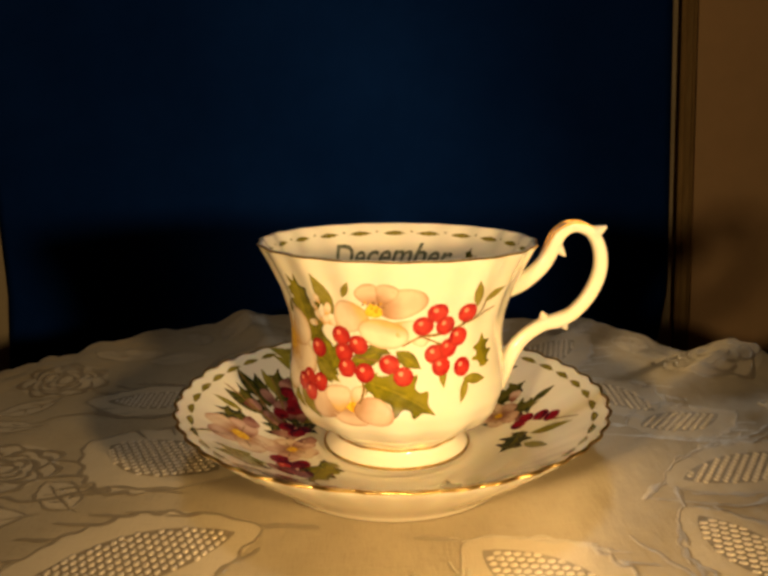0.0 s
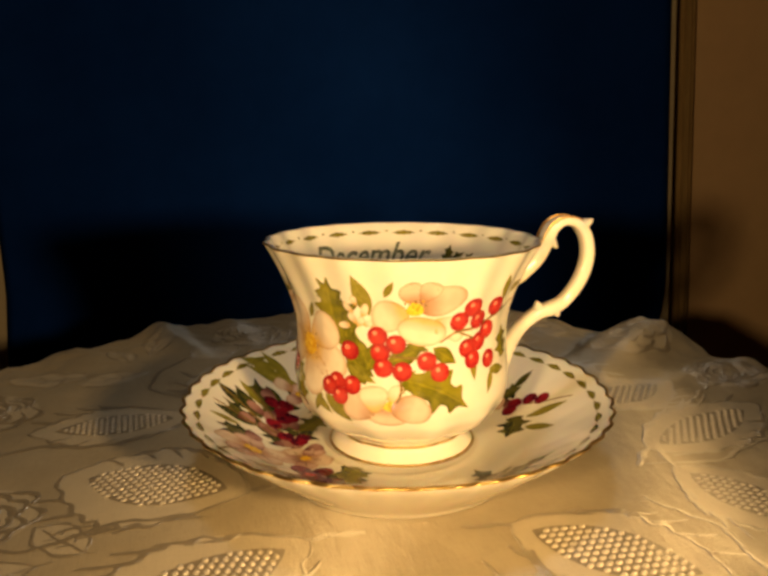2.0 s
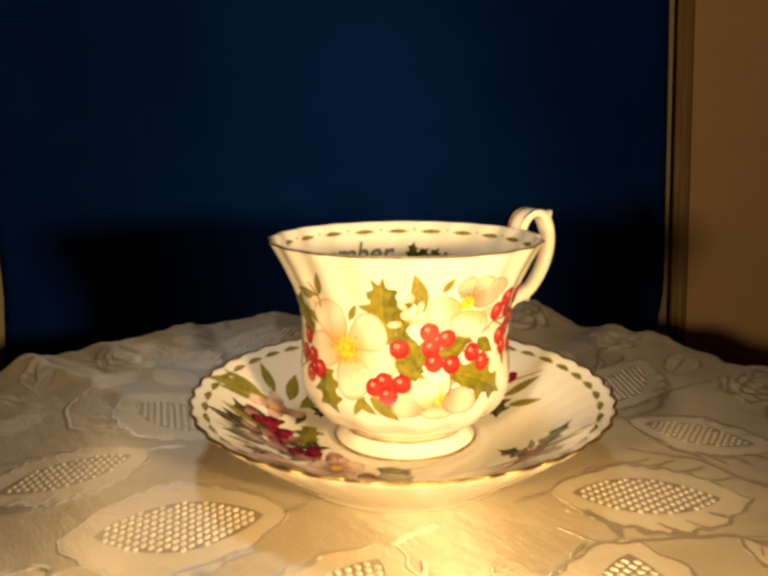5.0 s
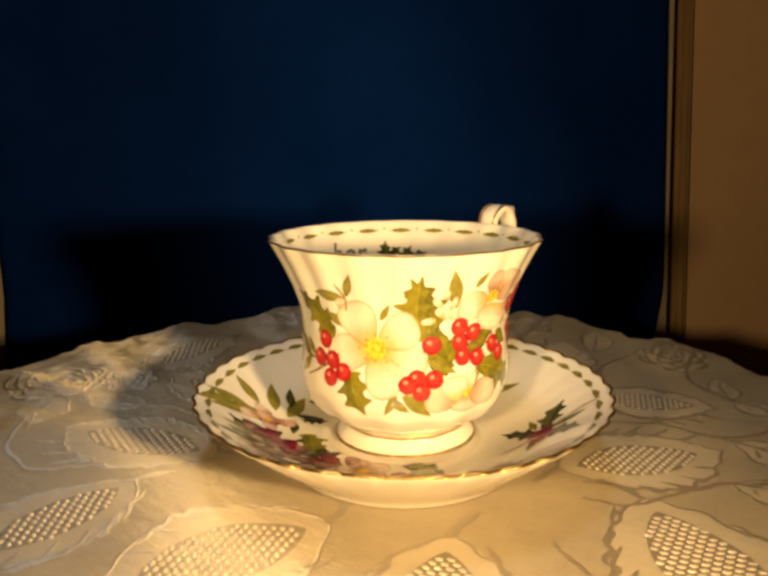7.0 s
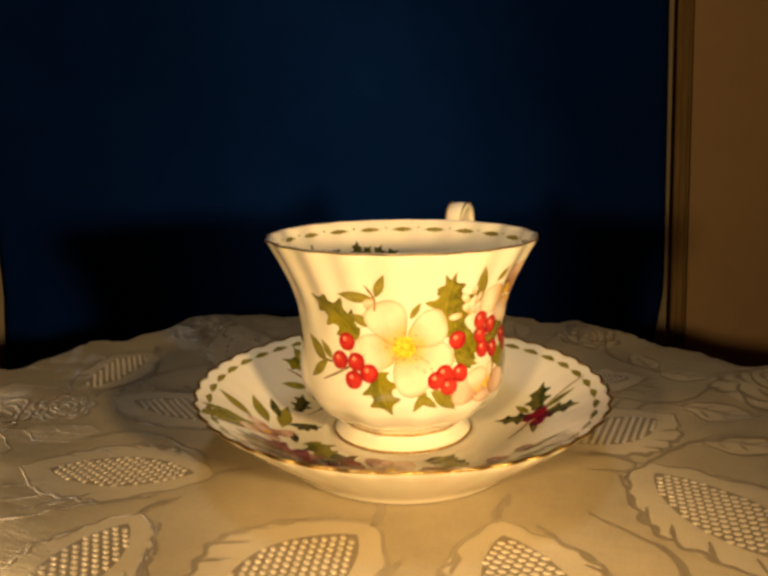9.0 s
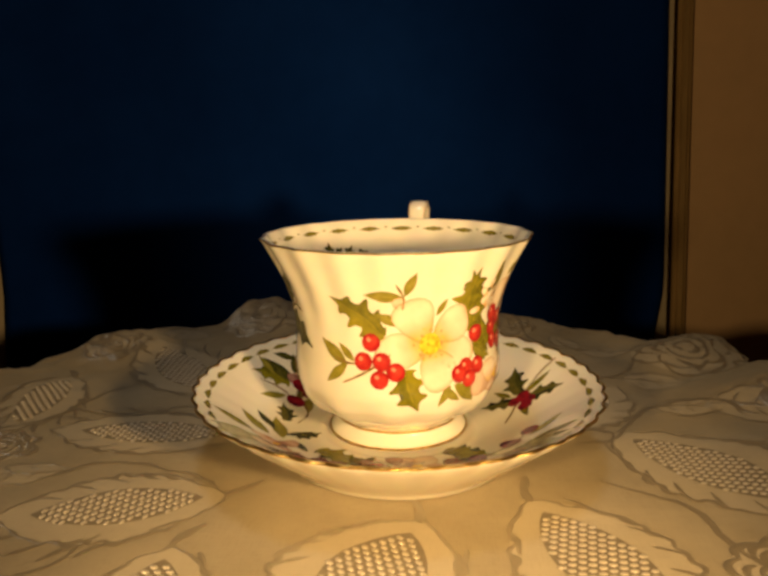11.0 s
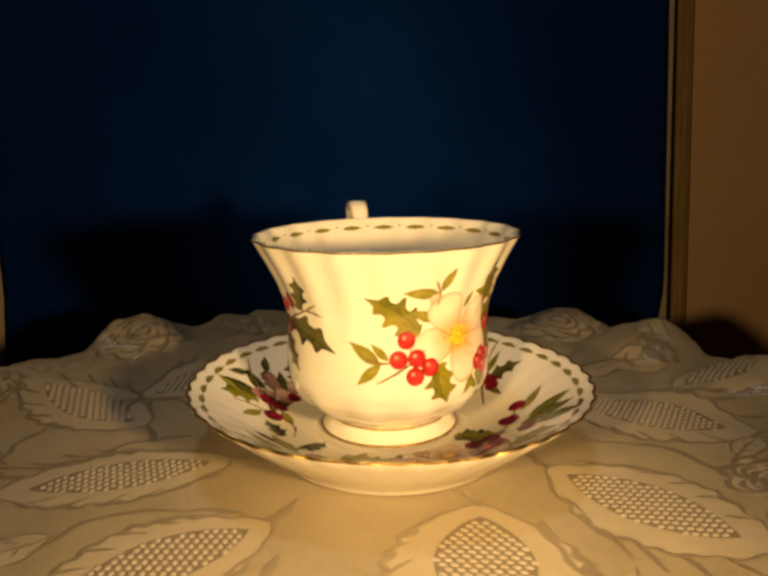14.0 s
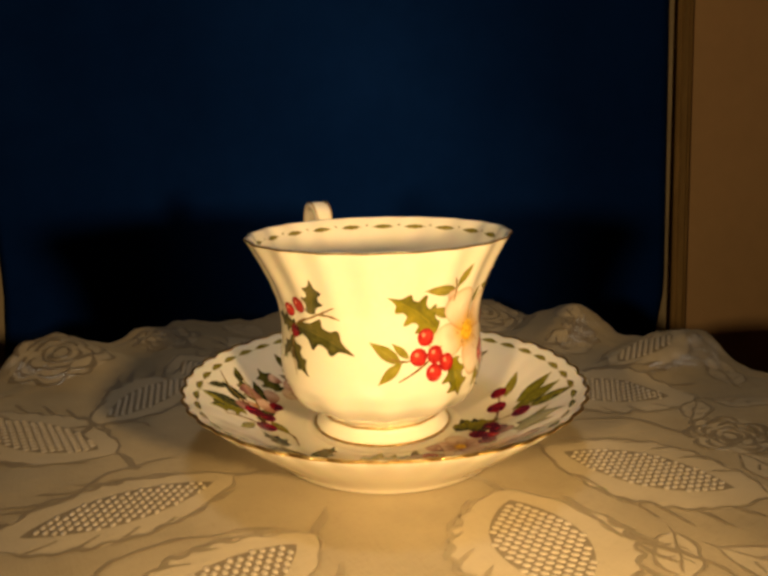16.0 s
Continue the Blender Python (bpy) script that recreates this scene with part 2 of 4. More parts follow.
def build_table():
    table = tagged(empty("table"), "dark oak table under the turntable", "table")
    part("tabletop", block(bmesh.new(), -0.60, 0.60, -0.75, 0.375, -0.16, -0.13, 0.003), OAK, table, smooth=False)
    for x in (-0.55, 0.55):
        for y in (-0.70, 0.32):
            part("leg", block(bmesh.new(), x - 0.03, x + 0.03, y - 0.03, y + 0.03, -0.87, -0.1602, 0.004), OAK, table, smooth=False)
    stand = tagged(empty("turntable"), "round metal turntable hidden under the tablecloth", "turntable")
    for name, pts in (("plate", ((0, -0.0012), (0.184, -0.0012), (0.1865, -0.003), (0.184, -0.008), (0, -0.008))),
                      ("pedestal", ((0, -0.0081), (0.03, -0.0081), (0.02, -0.03), (0.02, -0.10), (0.06, -0.118), (0, -0.118)))):
        v, f = revolve(pts, 96, lambda i, a: (pts[i][0] * math.cos(a), pts[i][0] * math.sin(a), pts[i][1]))
        sheet(name, v, f, STEEL, stand)
    return stand


def build_base():
    foot = tagged(empty("cake_stand_foot"), "round metal base that carries the turntable", "base")
    pts = ((0, -0.1182), (0.10, -0.1182), (0.11, -0.122), (0.11, -0.13), (0, -0.13))
    v, f = revolve(pts, 64, lambda i, a: (pts[i][0] * math.cos(a), pts[i][0] * math.sin(a), pts[i][1]))
    sheet("base_plate", v, f, STEEL, foot)

# ---------------------------------------------------------------- tablecloth
# folds of the hem: angle in degrees, height and half-width (mm, degrees)
FOLDS = ((2, 4, 7), (10, 3, 3), (24, 11, 6), (30, 3, 2.5), (51, 6.5, 6), (58, 2, 3), (73, 3.5, 5), (90, 3, 4), (103, 3, 3),
         (115, 6, 3.2), (130, 2.5, 5), (151, 2, 4), (174, 4, 6), (197, 5, 7), (222, 5, 6), (246, 5, 6), (269, 12, 5.5), (275, 3, 2), (290, 13, 5), (296, 4, 2.5), (307, 9, 6), (342, 4, 6))
EDGE = 0.189


def cloth_z(x, y):
    r = math.hypot(x, y)
    a = math.degrees(math.atan2(y, x)) % 360
    lift = 0.0
    for at, high, wide in FOLDS:
        d = (a - at + 180) % 360 - 180
        lift += high * math.exp(-(d / wide) ** 2)
    t = min(1.0, max(0.0, (r - 0.105) / (EDGE - 0.105)))
    rim = t * t * (3 - 2 * t)
    ease = min(1.0, max(0.0, (r - 0.052) / 0.04))
    wave = noise.noise((x * 26, y * 26, 0.3)) * 1.0 + noise.noise((x * 60, y * 60, 4.1)) * 0.45
    crease = abs(noise.noise((x * 42, y * 42, 9.7))) * 1.6 * t
    crease += t ** 3 * (abs(noise.noise((x * 95, y * 95, 3.3))) * 2.4 + noise.noise((x * 210, y * 210, 6.1)) * 0.7)
    return (rim * (lift + 1.0) + ease * (0.5 + wave * (0.4 + 1.1 * t)) + crease) * 0.001


def cloth_point(x, y, up=0.0):
    return (x, y, cloth_z(x, y) + up)


def patch_on(point, base, tip, half, rows, cols, width):
    """A long shape between two places of a flat map, laid on a surface. width(t): share of half, -1..1 across."""
    bx, by = base
    dx, dy = tip[0] - bx, tip[1] - by
    span = math.hypot(dx, dy) or 1e-9
    nx, ny = -dy / span, dx / span
    verts, faces, along, across = [], [], [], []
    for i in range(rows + 1):
        t = i / rows
        w = half * max(0.02, width(t))
        for j in range(cols + 1):
            s = 2 * j / cols - 1
            verts.append(point(bx + dx * t + nx * w * s, by + dy * t + ny * w * s))
            along.append(t)
            across.append(abs(s))
    for i in range(rows):
        for j in range(cols):
            a = i * (cols + 1) + j
            faces.append((a, a + 1, a + cols + 2, a + cols + 1))
    return verts, faces, {"along": along, "across": across}


def lens(t):
    return math.sin(math.pi * t) ** 0.75


def line_on(point, pts, half, taper=True, wobble=0.0, wobble_scale=140.0):
    """A raised ribbon along a run of places."""
    run = []
    for k in range(len(pts) - 1):
        p0, p1, p2, p3 = pts[max(k - 1, 0)], pts[k], pts[k + 1], pts[min(k + 2, len(pts) - 1)]
        for i in range(6):
            t = i / 6
            run.append(tuple(0.5 * (2 * b + (c - a) * t + (2 * a - 5 * b + 4 * c - d) * t * t + (3 * b - a - 3 * c + d) * t ** 3) for a, b, c, d in zip(p0, p1, p2, p3)))
    run.append(pts[-1])
    verts, faces = [], []
    n = len(run)
    for i, (x, y) in enumerate(run):
        x0, y0 = run[max(i - 1, 0)]
        x1, y1 = run[min(i + 1, n - 1)]
        d = math.hypot(x1 - x0, y1 - y0) or 1e-9
        nx, ny = -(y1 - y0) / d, (x1 - x0) / d
        w = half * (0.35 + 0.65 * math.sin(math.pi * (0.08 + 0.84 * i / (n - 1)))) if taper else half
        w *= 1.25 + 0.75 * noise.noise((x * 260, y * 260, 7.7))
        off = wobble * noise.noise((x * wobble_scale, y * wobble_scale, 2.2))
        x, y = x + nx * off, y + ny * off
        for s, up in ((-1, 0.0), (-0.5, 1.0), (0.5, 1.0), (1, 0.0)):
            verts.append(point(x + nx * w * s, y + ny * w * s, up))
    for i in range(n - 1):
        for j in range(3):
            a = i * 4 + j
            faces.append((a, a + 1, a + 5, a + 4))
    return verts, faces


def join(pieces):
    verts, faces = [], []
    for v, f in pieces:
        k = len(verts)
        verts += v
        faces += [tuple(i + k for i in q) for q in f]
    return verts, faces


def build_cloth():
    cloth = tagged(empty("tablecloth"), "ivory damask tablecloth woven with openwork leaves and roses", "tablecloth")
    seg = 400
    radii = [EDGE * (i / 110) ** 0.85 for i in range(1, 111)]
    verts, faces = [cloth_point(0, 0)], []
    for r in radii:
        for j in range(seg):
            a = 2 * math.pi * j / seg
            rr = r * (1 + 0.010 * (r / EDGE) ** 6 * math.sin(a * 37 + 2 * math.sin(a * 5)))
            verts.append(cloth_point(rr * math.cos(a), rr * math.sin(a)))
    drop = 22
    for k in range(1, drop + 1):
        t = k / drop
        for j in range(seg):
            a = 2 * math.pi * j / seg
            x, y, z = verts[1 + (len(radii) - 1) * seg + j]
            sway = 0.006 * t * math.sin(a * 22 + 1.5 * math.sin(a * 3)) + 0.004 * t
            out = 0.0035 * math.sin(min(1.0, t * 5) * math.pi / 2)
            r = math.hypot(x, y) + out + sway
            verts.append((r * math.cos(a), r * math.sin(a), z * (1 - t) ** 2 - 0.0015 * min(1.0, t * 8) - 0.075 * max(0.0, t - 0.05)))
    for j in range(seg):
        faces.append((0, 1 + j, 1 + (j + 1) % seg))
    for i in range(len(radii) + drop - 1):
        for j in range(seg):
            k = (j + 1) % seg
            a = 1 + i * seg
            faces.append((a + j, a + seg + j, a + seg + k, a + k))
    sheet("fabric", verts, faces, FABRIC, cloth)

    def over(level, thick=0.0):
        return lambda x, y, up=0.0: cloth_point(x, y, level + up * thick)

    def leaf(base, tip, wide, hooks=1):
        bx, by, tx, ty = base[0] / 1000, base[1] / 1000, tip[0] / 1000, tip[1] / 1000
        dx, dy = tx - bx, ty - by
        span = math.hypot(dx, dy)
        ux, uy = dx / span, dy / span
        vx, vy = -uy, ux
        half = wide / 2000

        def at(s, w):
            return bx + ux * s * span + vx * w, by + uy * s * span + vy * w

        v, f, _ = patch_on(over(0.00012), at(-0.16, 0), at(1.22, 0), half * 1.92, 26, 14, lens)
        satin = sheet("satin_leaf", v, f, SATIN, cloth, "smooth ivory satin leaf woven into the cloth")
        v, f, _ = patch_on(over(0.00024), at(-0.01, 0), at(1.01, 0), half * 0.99, 22, 10, lens)
        net = sheet("openwork", v, f, NET, satin, "darker openwork ground in the leaf")
        # raised floats in a brick pattern
        pads, across, down = [], 0.0032, 0.0021
        lift = over(0.00024, 0.00034)
        for i in range(int(span / down) + 1):
            for j in range(-9, 10):
                s = (i + 0.5) * down
                w = (j + 0.5 * (i % 2)) * across
                t = s / span
                if not 0.03 < t < 0.97 or abs(w) > half * lens(t) * 0.95:
                    continue
                ring = []
                for up, size in ((0.0, 1.0), (0.75, 0.82), (1.0, 0.45)):
                    for q in range(6):
                        g = math.pi * q / 3
                        px, py = at(t, 0)
                        a = w + math.cos(g) * 0.00126 * size
                        b = math.sin(g) * 0.00092 * size + math.cos(g) * 0.00028 * size
                        ring.append(lift(px + vx * a + ux * b, py + vy * a + uy * b, up))
                fs = [(q, (q + 1) % 6, 6 + (q + 1) % 6, 6 + q) for q in range(6)] + [(6 + q, 6 + (q + 1) % 6, 12 + (q + 1) % 6, 12 + q) for q in range(6)] + [tuple(range(12, 18))]
                pads.append((ring, fs))
        v, f = join(pads)
        sheet("lattice", v, f, FLOAT, satin, "raised shiny threads in a lattice")
        # toothed outlines with hooked veins that run towards the openwork
        runs, edges = [], []
        cord = over(0.00014, 0.00008)
        for side in (-1, 1):
            pts = []
            for k in range(21):
                q = k / 20
                bite = 0.86 + 0.16 * ((k * 0.5 + 0.25 * side) % 1.0) if 0 < k < 20 else 1.0
                pts.append(at(-0.16 + 1.38 * q, side * half * 2.02 * bite * (lens(q) if 0 < k < 20 else 0.0)))
            edges.append(len(runs))
            runs.append(line_on(cord, pts, 0.00070, wobble=0.0018))
            for k in (1.4, 2.5, 3.6, 4.7, 5.8, 6.9):
                t = k / 8
                x = -0.16 + 1.38 * t
                w = side * half * 1.96 * lens(t)
                if side == hooks:
                    runs.append(line_on(cord, [at(x, w), at(x - 0.07, w * 0.93), at(x - 0.17, w * 0.74)], 0.0006, wobble=0.0008))
                else:
                    runs.append(line_on(cord, [at(x, w), at(x + 0.10, w * 1.07), at(x + 0.21, w * 1.25)], 0.0007, wobble=0.0010))
        runs.append(line_on(cord, [at(-0.42, half * 0.7 * hooks), at(-0.28, half * 0.22 * hooks), at(-0.14, 0)], 0.0011, wobble=0.0012))
        for k, (v, f) in enumerate(runs):
            sheet("outline" if k in edges else "vein", v, f, CORD, satin, "darker woven line")

    for base, tip, wide, hooks in (((101, 18), (133, 25), 18, 1), ((84, 72), (111, 32), 19, -1), ((56, 82), (101, 116), 22, 1), ((57, 144), (14, 141), 17, -1),
                                   ((10, 57), (9, 112), 19, 1), ((-37, 51), (-51, 97), 21, -1), ((-70, 50), (-112, 47), 19, 1), ((-53, -14), (-95, 4), 27, -1),
                                   ((-40, -53), (-87, -76), 24, 1), ((13, -93), (-28, -129), 25, -1), ((6, -141), (4, -176), 20, 1), ((29, -63), (60, -93), 22, -1),
                                   ((94, -47), (106, -82), 18, 1), ((99, -25), (146, -11), 18, -1)):
        leaf(base, tip, wide, hooks)

    def plain_leaf(cx, cy, turn, span):
        half = span * 0.27
        ux, uy = math.cos(turn), math.sin(turn)

        def at(s, w):
            return (cx + ux * s * span - uy * w, cy + uy * s * span + ux * w)

        v, f, _ = patch_on(over(0.00006), at(-0.5, 0), at(0.5, 0), half, 20, 10, lens)
        satin = sheet("plain_leaf", v, f, SATIN, cloth, "smooth ivory satin leaf woven into the cloth")
        cord = over(0.00010, 0.00008)
        runs = [line_on(cord, [at(-0.62, 0), at(-0.3, half * 0.12), at(0.05, half * 0.05), at(0.36, 0)], 0.00045, wobble=0.0014)]
        for side in (-1, 1):
            runs.append(line_on(cord, [at(-0.5 + k / 6, side * half * (lens(k / 6) if 0 < k < 6 else 0)) for k in range(7)], 0.0005, wobble=0.0022))
            for s in (-0.16, 0.1):
                runs.append(line_on(cord, [at(s - 0.06, side * half * 0.1), at(s + 0.05, side * half * 0.6)], 0.00036))
        for v, f in runs:
            sheet("vein", v, f, CORD, satin, "darker woven line")

    rnd = random.Random(11)
    taken = [(116, 28, 22), (103, 65, 26), (77, 100, 30), (54, 145, 26), (9, 85, 34), (-44, 74, 30), (-91, 49, 28), (-72, 1, 30), (-62, -62, 32), (-4, -113, 30), (5, -158, 22),
             (45, -80, 26), (100, -64, 24), (122, -18, 28), (101, -140, 26), (152, 76, 22), (168, 22, 17), (-30, 156, 20), (-124, -14, 18), (-66, -112, 15), (-8, 134, 12), (-140, 70, 18), (158, -60, 16), (100, 140, 16)]
    for _ in range(900):
        r, a = rnd.uniform(86, 178), rnd.uniform(0, 2 * math.pi)
        x, y, span = r * math.cos(a), r * math.sin(a), rnd.uniform(22, 34)
        if all(math.hypot(x - tx, y - ty) > size + span * 0.40 for tx, ty, size in taken):
            taken.append((x, y, span * 0.42))
            plain_leaf(x / 1000, y / 1000, a + rnd.uniform(-1.2, 1.2), span / 1000)

    def vine(*pts, half=0.0008):
        v, f = line_on(over(0.00013, 0.00008), [(x / 1000, y / 1000) for x, y in pts], half, wobble=0.002)
        sheet("vine", v, f, CORD, cloth, "darker woven vine line")

    vine((-30, 108), (-16, 90), (-20, 66), (-30, 48))
    vine((36, 60), (34, 82), (22, 104), (30, 128))
    vine((-78, 36), (-96, 30), (-118, 34), (-132, 24))
    vine((-60, -30), (-84, -26), (-106, -34), (-126, -30))
    vine((-20, -74), (-34, -96), (-62, -104), (-76, -122))
    vine((10, -72), (14, -86), (40, -104), (46, -128), (36, -146))
    vine((70, -56), (80, -76), (76, -100), (92, -114))
    vine((84, -36), (108, -42), (128, -36), (150, -44))
    vine((84, 10), (104, 8), (124, 2), (148, 12), (160, 30))
    vine((66, 60), (76, 66), (84, 96), (106, 108))
    vine((-60, 72), (-80, 84), (-76, 108), (-60, 124))
    vine((120, -98), (132, -76), (150, -70))
    vine((60, 112), (48, 120), (20, 130), (4, 146))

    def rose(cx, cy, size):
        v, f, _ = patch_on(over(0.00010), ((cx - size) / 1000, cy / 1000), ((cx + size) / 1000, cy / 1000), size / 1000, 24, 18, lambda t: 2 * math.sqrt(max(0.0, t * (1 - t))))
        disc = sheet("satin_rose", v, f, SATIN, cloth, "woven satin rose near the hem")
        rnd = random.Random(int(cx * 7 + cy))
        runs = []
        for ring in range(1, 6):
            r = size * ring / 5.2
            count = 2 + ring
            for k in range(count):
                a0 = 2 * math.pi * k / count + ring * 0.8 + rnd.uniform(-0.2, 0.2)
                pts = []
                for q in range(5):
                    a = a0 + 2 * math.pi / count * 0.92 * q / 4
                    rr = r * (0.88 + 0.20 * math.sin(math.pi * q / 4)) / 1000
                    pts.append((cx / 1000 + rr * math.cos(a), cy / 1000 + rr * math.sin(a)))
                runs.append(line_on(over(0.00018, 0.00018), pts, 0.0009, wobble=0.002))
        for v, f in runs:
            sheet("petal_outline", v, f, CORD, disc, "darker woven line")

    for x, y, s in ((101, -140, 25), (46, -160, 9), (152, 76, 22), (168, 22, 16), (-30, 156, 20), (-124, -14, 17), (-66, -112, 15), (-8, 134, 12), (-140, 70, 18), (158, -60, 16), (100, 140, 16)):
        rose(x, y, s)
    return cloth

# ---------------------------------------------------------------- saucer
SAUCER_R, SAUCER_Z = smooth_table((0, 26.4, 27.6, 29, 36, 42, 50, 60, 66, 70), (7.0, 7.0, 7.9, 7.3, 7.8, 9.3, 13.5, 20, 23.6, 25.8), 1)


def saucer_top(r, a):
    """Inner face of the saucer: radius in mm and angle to a point in metres."""
    t = max(0.0, (r - 40) / 30)
    lobe = 1.6 * math.sqrt(math.cos(21 * a) ** 2 + 0.05) - 1.05
    z = float(np.interp(r, SAUCER_R, SAUCER_Z)) + 0.12 * t * math.cos(7 * a) + 0.36 * t ** 2 * lobe
    rr = r * (1 + 0.0125 * t ** 4 * lobe)
    return rr * math.cos(a) / 1000, rr * math.sin(a) / 1000, z / 1000


def build_saucer():
    saucer = tagged(empty("saucer"), "fluted white china saucer with gilt scalloped rim and painted holly", "saucer")
    rows = [("top", r) for r in np.linspace(0.01, 69.4, 70)] + [("lip", 0)] + [("under", r) for r in (69.2, 66, 62, 57, 52, 47, 43.5, 42)] + [("ring", 0), ("ring", 1), ("ring", 2), ("ring", 3), ("base", 20), ("base", 0.01)]
    under_z = {69.2: 24.2, 66: 21.2, 62: 17.8, 57: 13.7, 52: 9.9, 47: 6.1, 43.5: 3.4, 42: 2.0}
    ring = ((41.2, 0.8), (40.0, 0.05), (38.4, 0.05), (37.4, 2.2))

    def place(i, a):
        kind, r = rows[i]
        if kind == "top":
            return saucer_top(r, a)
        if kind == "lip":
            x, y, z = saucer_top(70, a)
            return x, y, z - 0.0006
        if kind == "under":
            x, y, z = saucer_top(r, a)
            wave = z - float(np.interp(r, SAUCER_R, SAUCER_Z)) / 1000
            return x, y, under_z[r] / 1000 + wave
        rr, z = ring[r] if kind == "ring" else (r, 3.0)
        return rr * math.cos(a) / 1000, rr * math.sin(a) / 1000, z / 1000

    v, f = revolve(rows, 384, place)
    sheet("dish", v, f, CHINA, saucer)

    # gilt line on the lip
    lip = []
    for i in range(7):
        g = 2 * math.pi * i / 6
        lip.append((69.85 + 0.52 * math.cos(g), 0.55 * math.sin(g)))

    def gild(i, a):
        x, y, z = saucer_top(lip[i][0], a)
        x1, y1, z1 = saucer_top(69.75, a)
        return x, y, z1 + lip[i][1] / 1000 - 0.0002

    v, f = revolve(lip, 384, gild)
    sheet("gilt_rim", v, f, GOLD, saucer, "worn gilt line on the scalloped rim")
    return saucer


def on_saucer(x, y, level):
    """A flat place (mm) on the saucer's inner face."""
    r = min(69.0, math.hypot(x, y))
    px, py, pz = saucer_top(r, math.atan2(y, x))
    return px, py, pz + level

# ---------------------------------------------------------------- cup
CUP_Z, CUP_R = smooth_table((8.3, 10.0, 12, 14.0, 16.4, 19.5, 23.5, 28.5, 34, 40, 48, 55, 62, 69, 76.4), (24.3, 22.9, 20.9, 21.3, 25.8, 30.3, 33.5, 35.2, 35.5, 34.9, 34.7, 35.5, 37.7, 40.9, 44.9), 1)


def cup_outer(a, z):
    """Radius in mm of the cup's outer face."""
    r = float(np.interp(z, CUP_Z, CUP_R))
    flute = 0.42 * min(1.0, max(0.0, (z - 44) / 22)) 
    lobe = 0.62 * math.exp(-((z - 20) / 6.5) ** 2)
    oval = 1 - 0.016 * math.cos(2 * (a + 0.1)) * min(1.0, max(0.0, (z - 30) / 40))
    return r * oval + flute * math.cos(20 * a + 0.4 + (z - 50) * 0.012) + lobe * math.cos(12 * a)


def on_cup(deg, z, level=0.0):
    a = math.radians(deg)
    r = cup_outer(a, z) / 1000 + level
    return r * math.cos(a), r * math.sin(a), z / 1000


def in_cup(deg, z, level=0.0):
    a = math.radians(deg)
    r = (cup_outer(a, z) - 1.5) / 1000 - level
    return r * math.cos(a), r * math.sin(a), z / 1000


def build_cup():
    cup = tagged(empty("teacup"), "white bone china teacup with painted roses, holly and red berries", "teacup")
    rows = [("under", 0.01, 10.5), ("under", 18.5, 10.2), ("under", 21.5, 7.5), ("under", 23.7, 7.1)]
    rows += [("out", z, 0) for z in np.linspace(7.35, 76.2, 98)]
    rows += [("lip", 76.5, 0.35), ("lip", 76.6, 0.75), ("lip", 76.45, 1.15)]
    rows += [("in", z, 0) for z in np.linspace(76.0, 18.6, 60)]
    rows += [("floor", 22, 16.4), ("floor", 16, 15.0), ("floor", 8, 14.6), ("floor", 0.01, 14.5)]

    def place(i, a):
        kind, p, q = rows[i]
        if kind in ("under", "floor"):
            return p * math.cos(a) / 1000, p * math.sin(a) / 1000, q / 1000
        if kind == "out":
            r, z = cup_outer(a, p), p
        elif kind == "lip":
            r, z = cup_outer(a, 76.2) - q, p
        else:
            r, z = cup_outer(a, p) - 1.5 - max(0.0, (30 - p) * 0.04), p
        return r * math.cos(a) / 1000, r * math.sin(a) / 1000, z / 1000

    v, f = revolve(rows, 240, place)
    sheet("bowl", v, f, CHINA, cup)

    def hoop(name, z, thick, label, drop=0.0):
        ring = [(thick * math.cos(2 * math.pi * i / 6), thick * math.sin(2 * math.pi * i / 6)) for i in range(7)]

        def at(i, a):
            r = cup_outer(a, z) - drop + ring[i][0]
            return r * math.cos(a) / 1000, r * math.sin(a) / 1000, (z + ring[i][1]) / 1000
        v, f = revolve(ring, 240, at)
        sheet(name, v, f, GOLD, cup, label)

    hoop("gilt_rim", 76.2, 0.34, "thin gilt line on the rim", 0.1)
    hoop("gilt_line", 12.8, 0.44, "thin gilt line round the waist")
    hoop("gilt_line", 8.1, 0.46, "thin gilt line round the foot")
    build_handle(cup)
    return cup


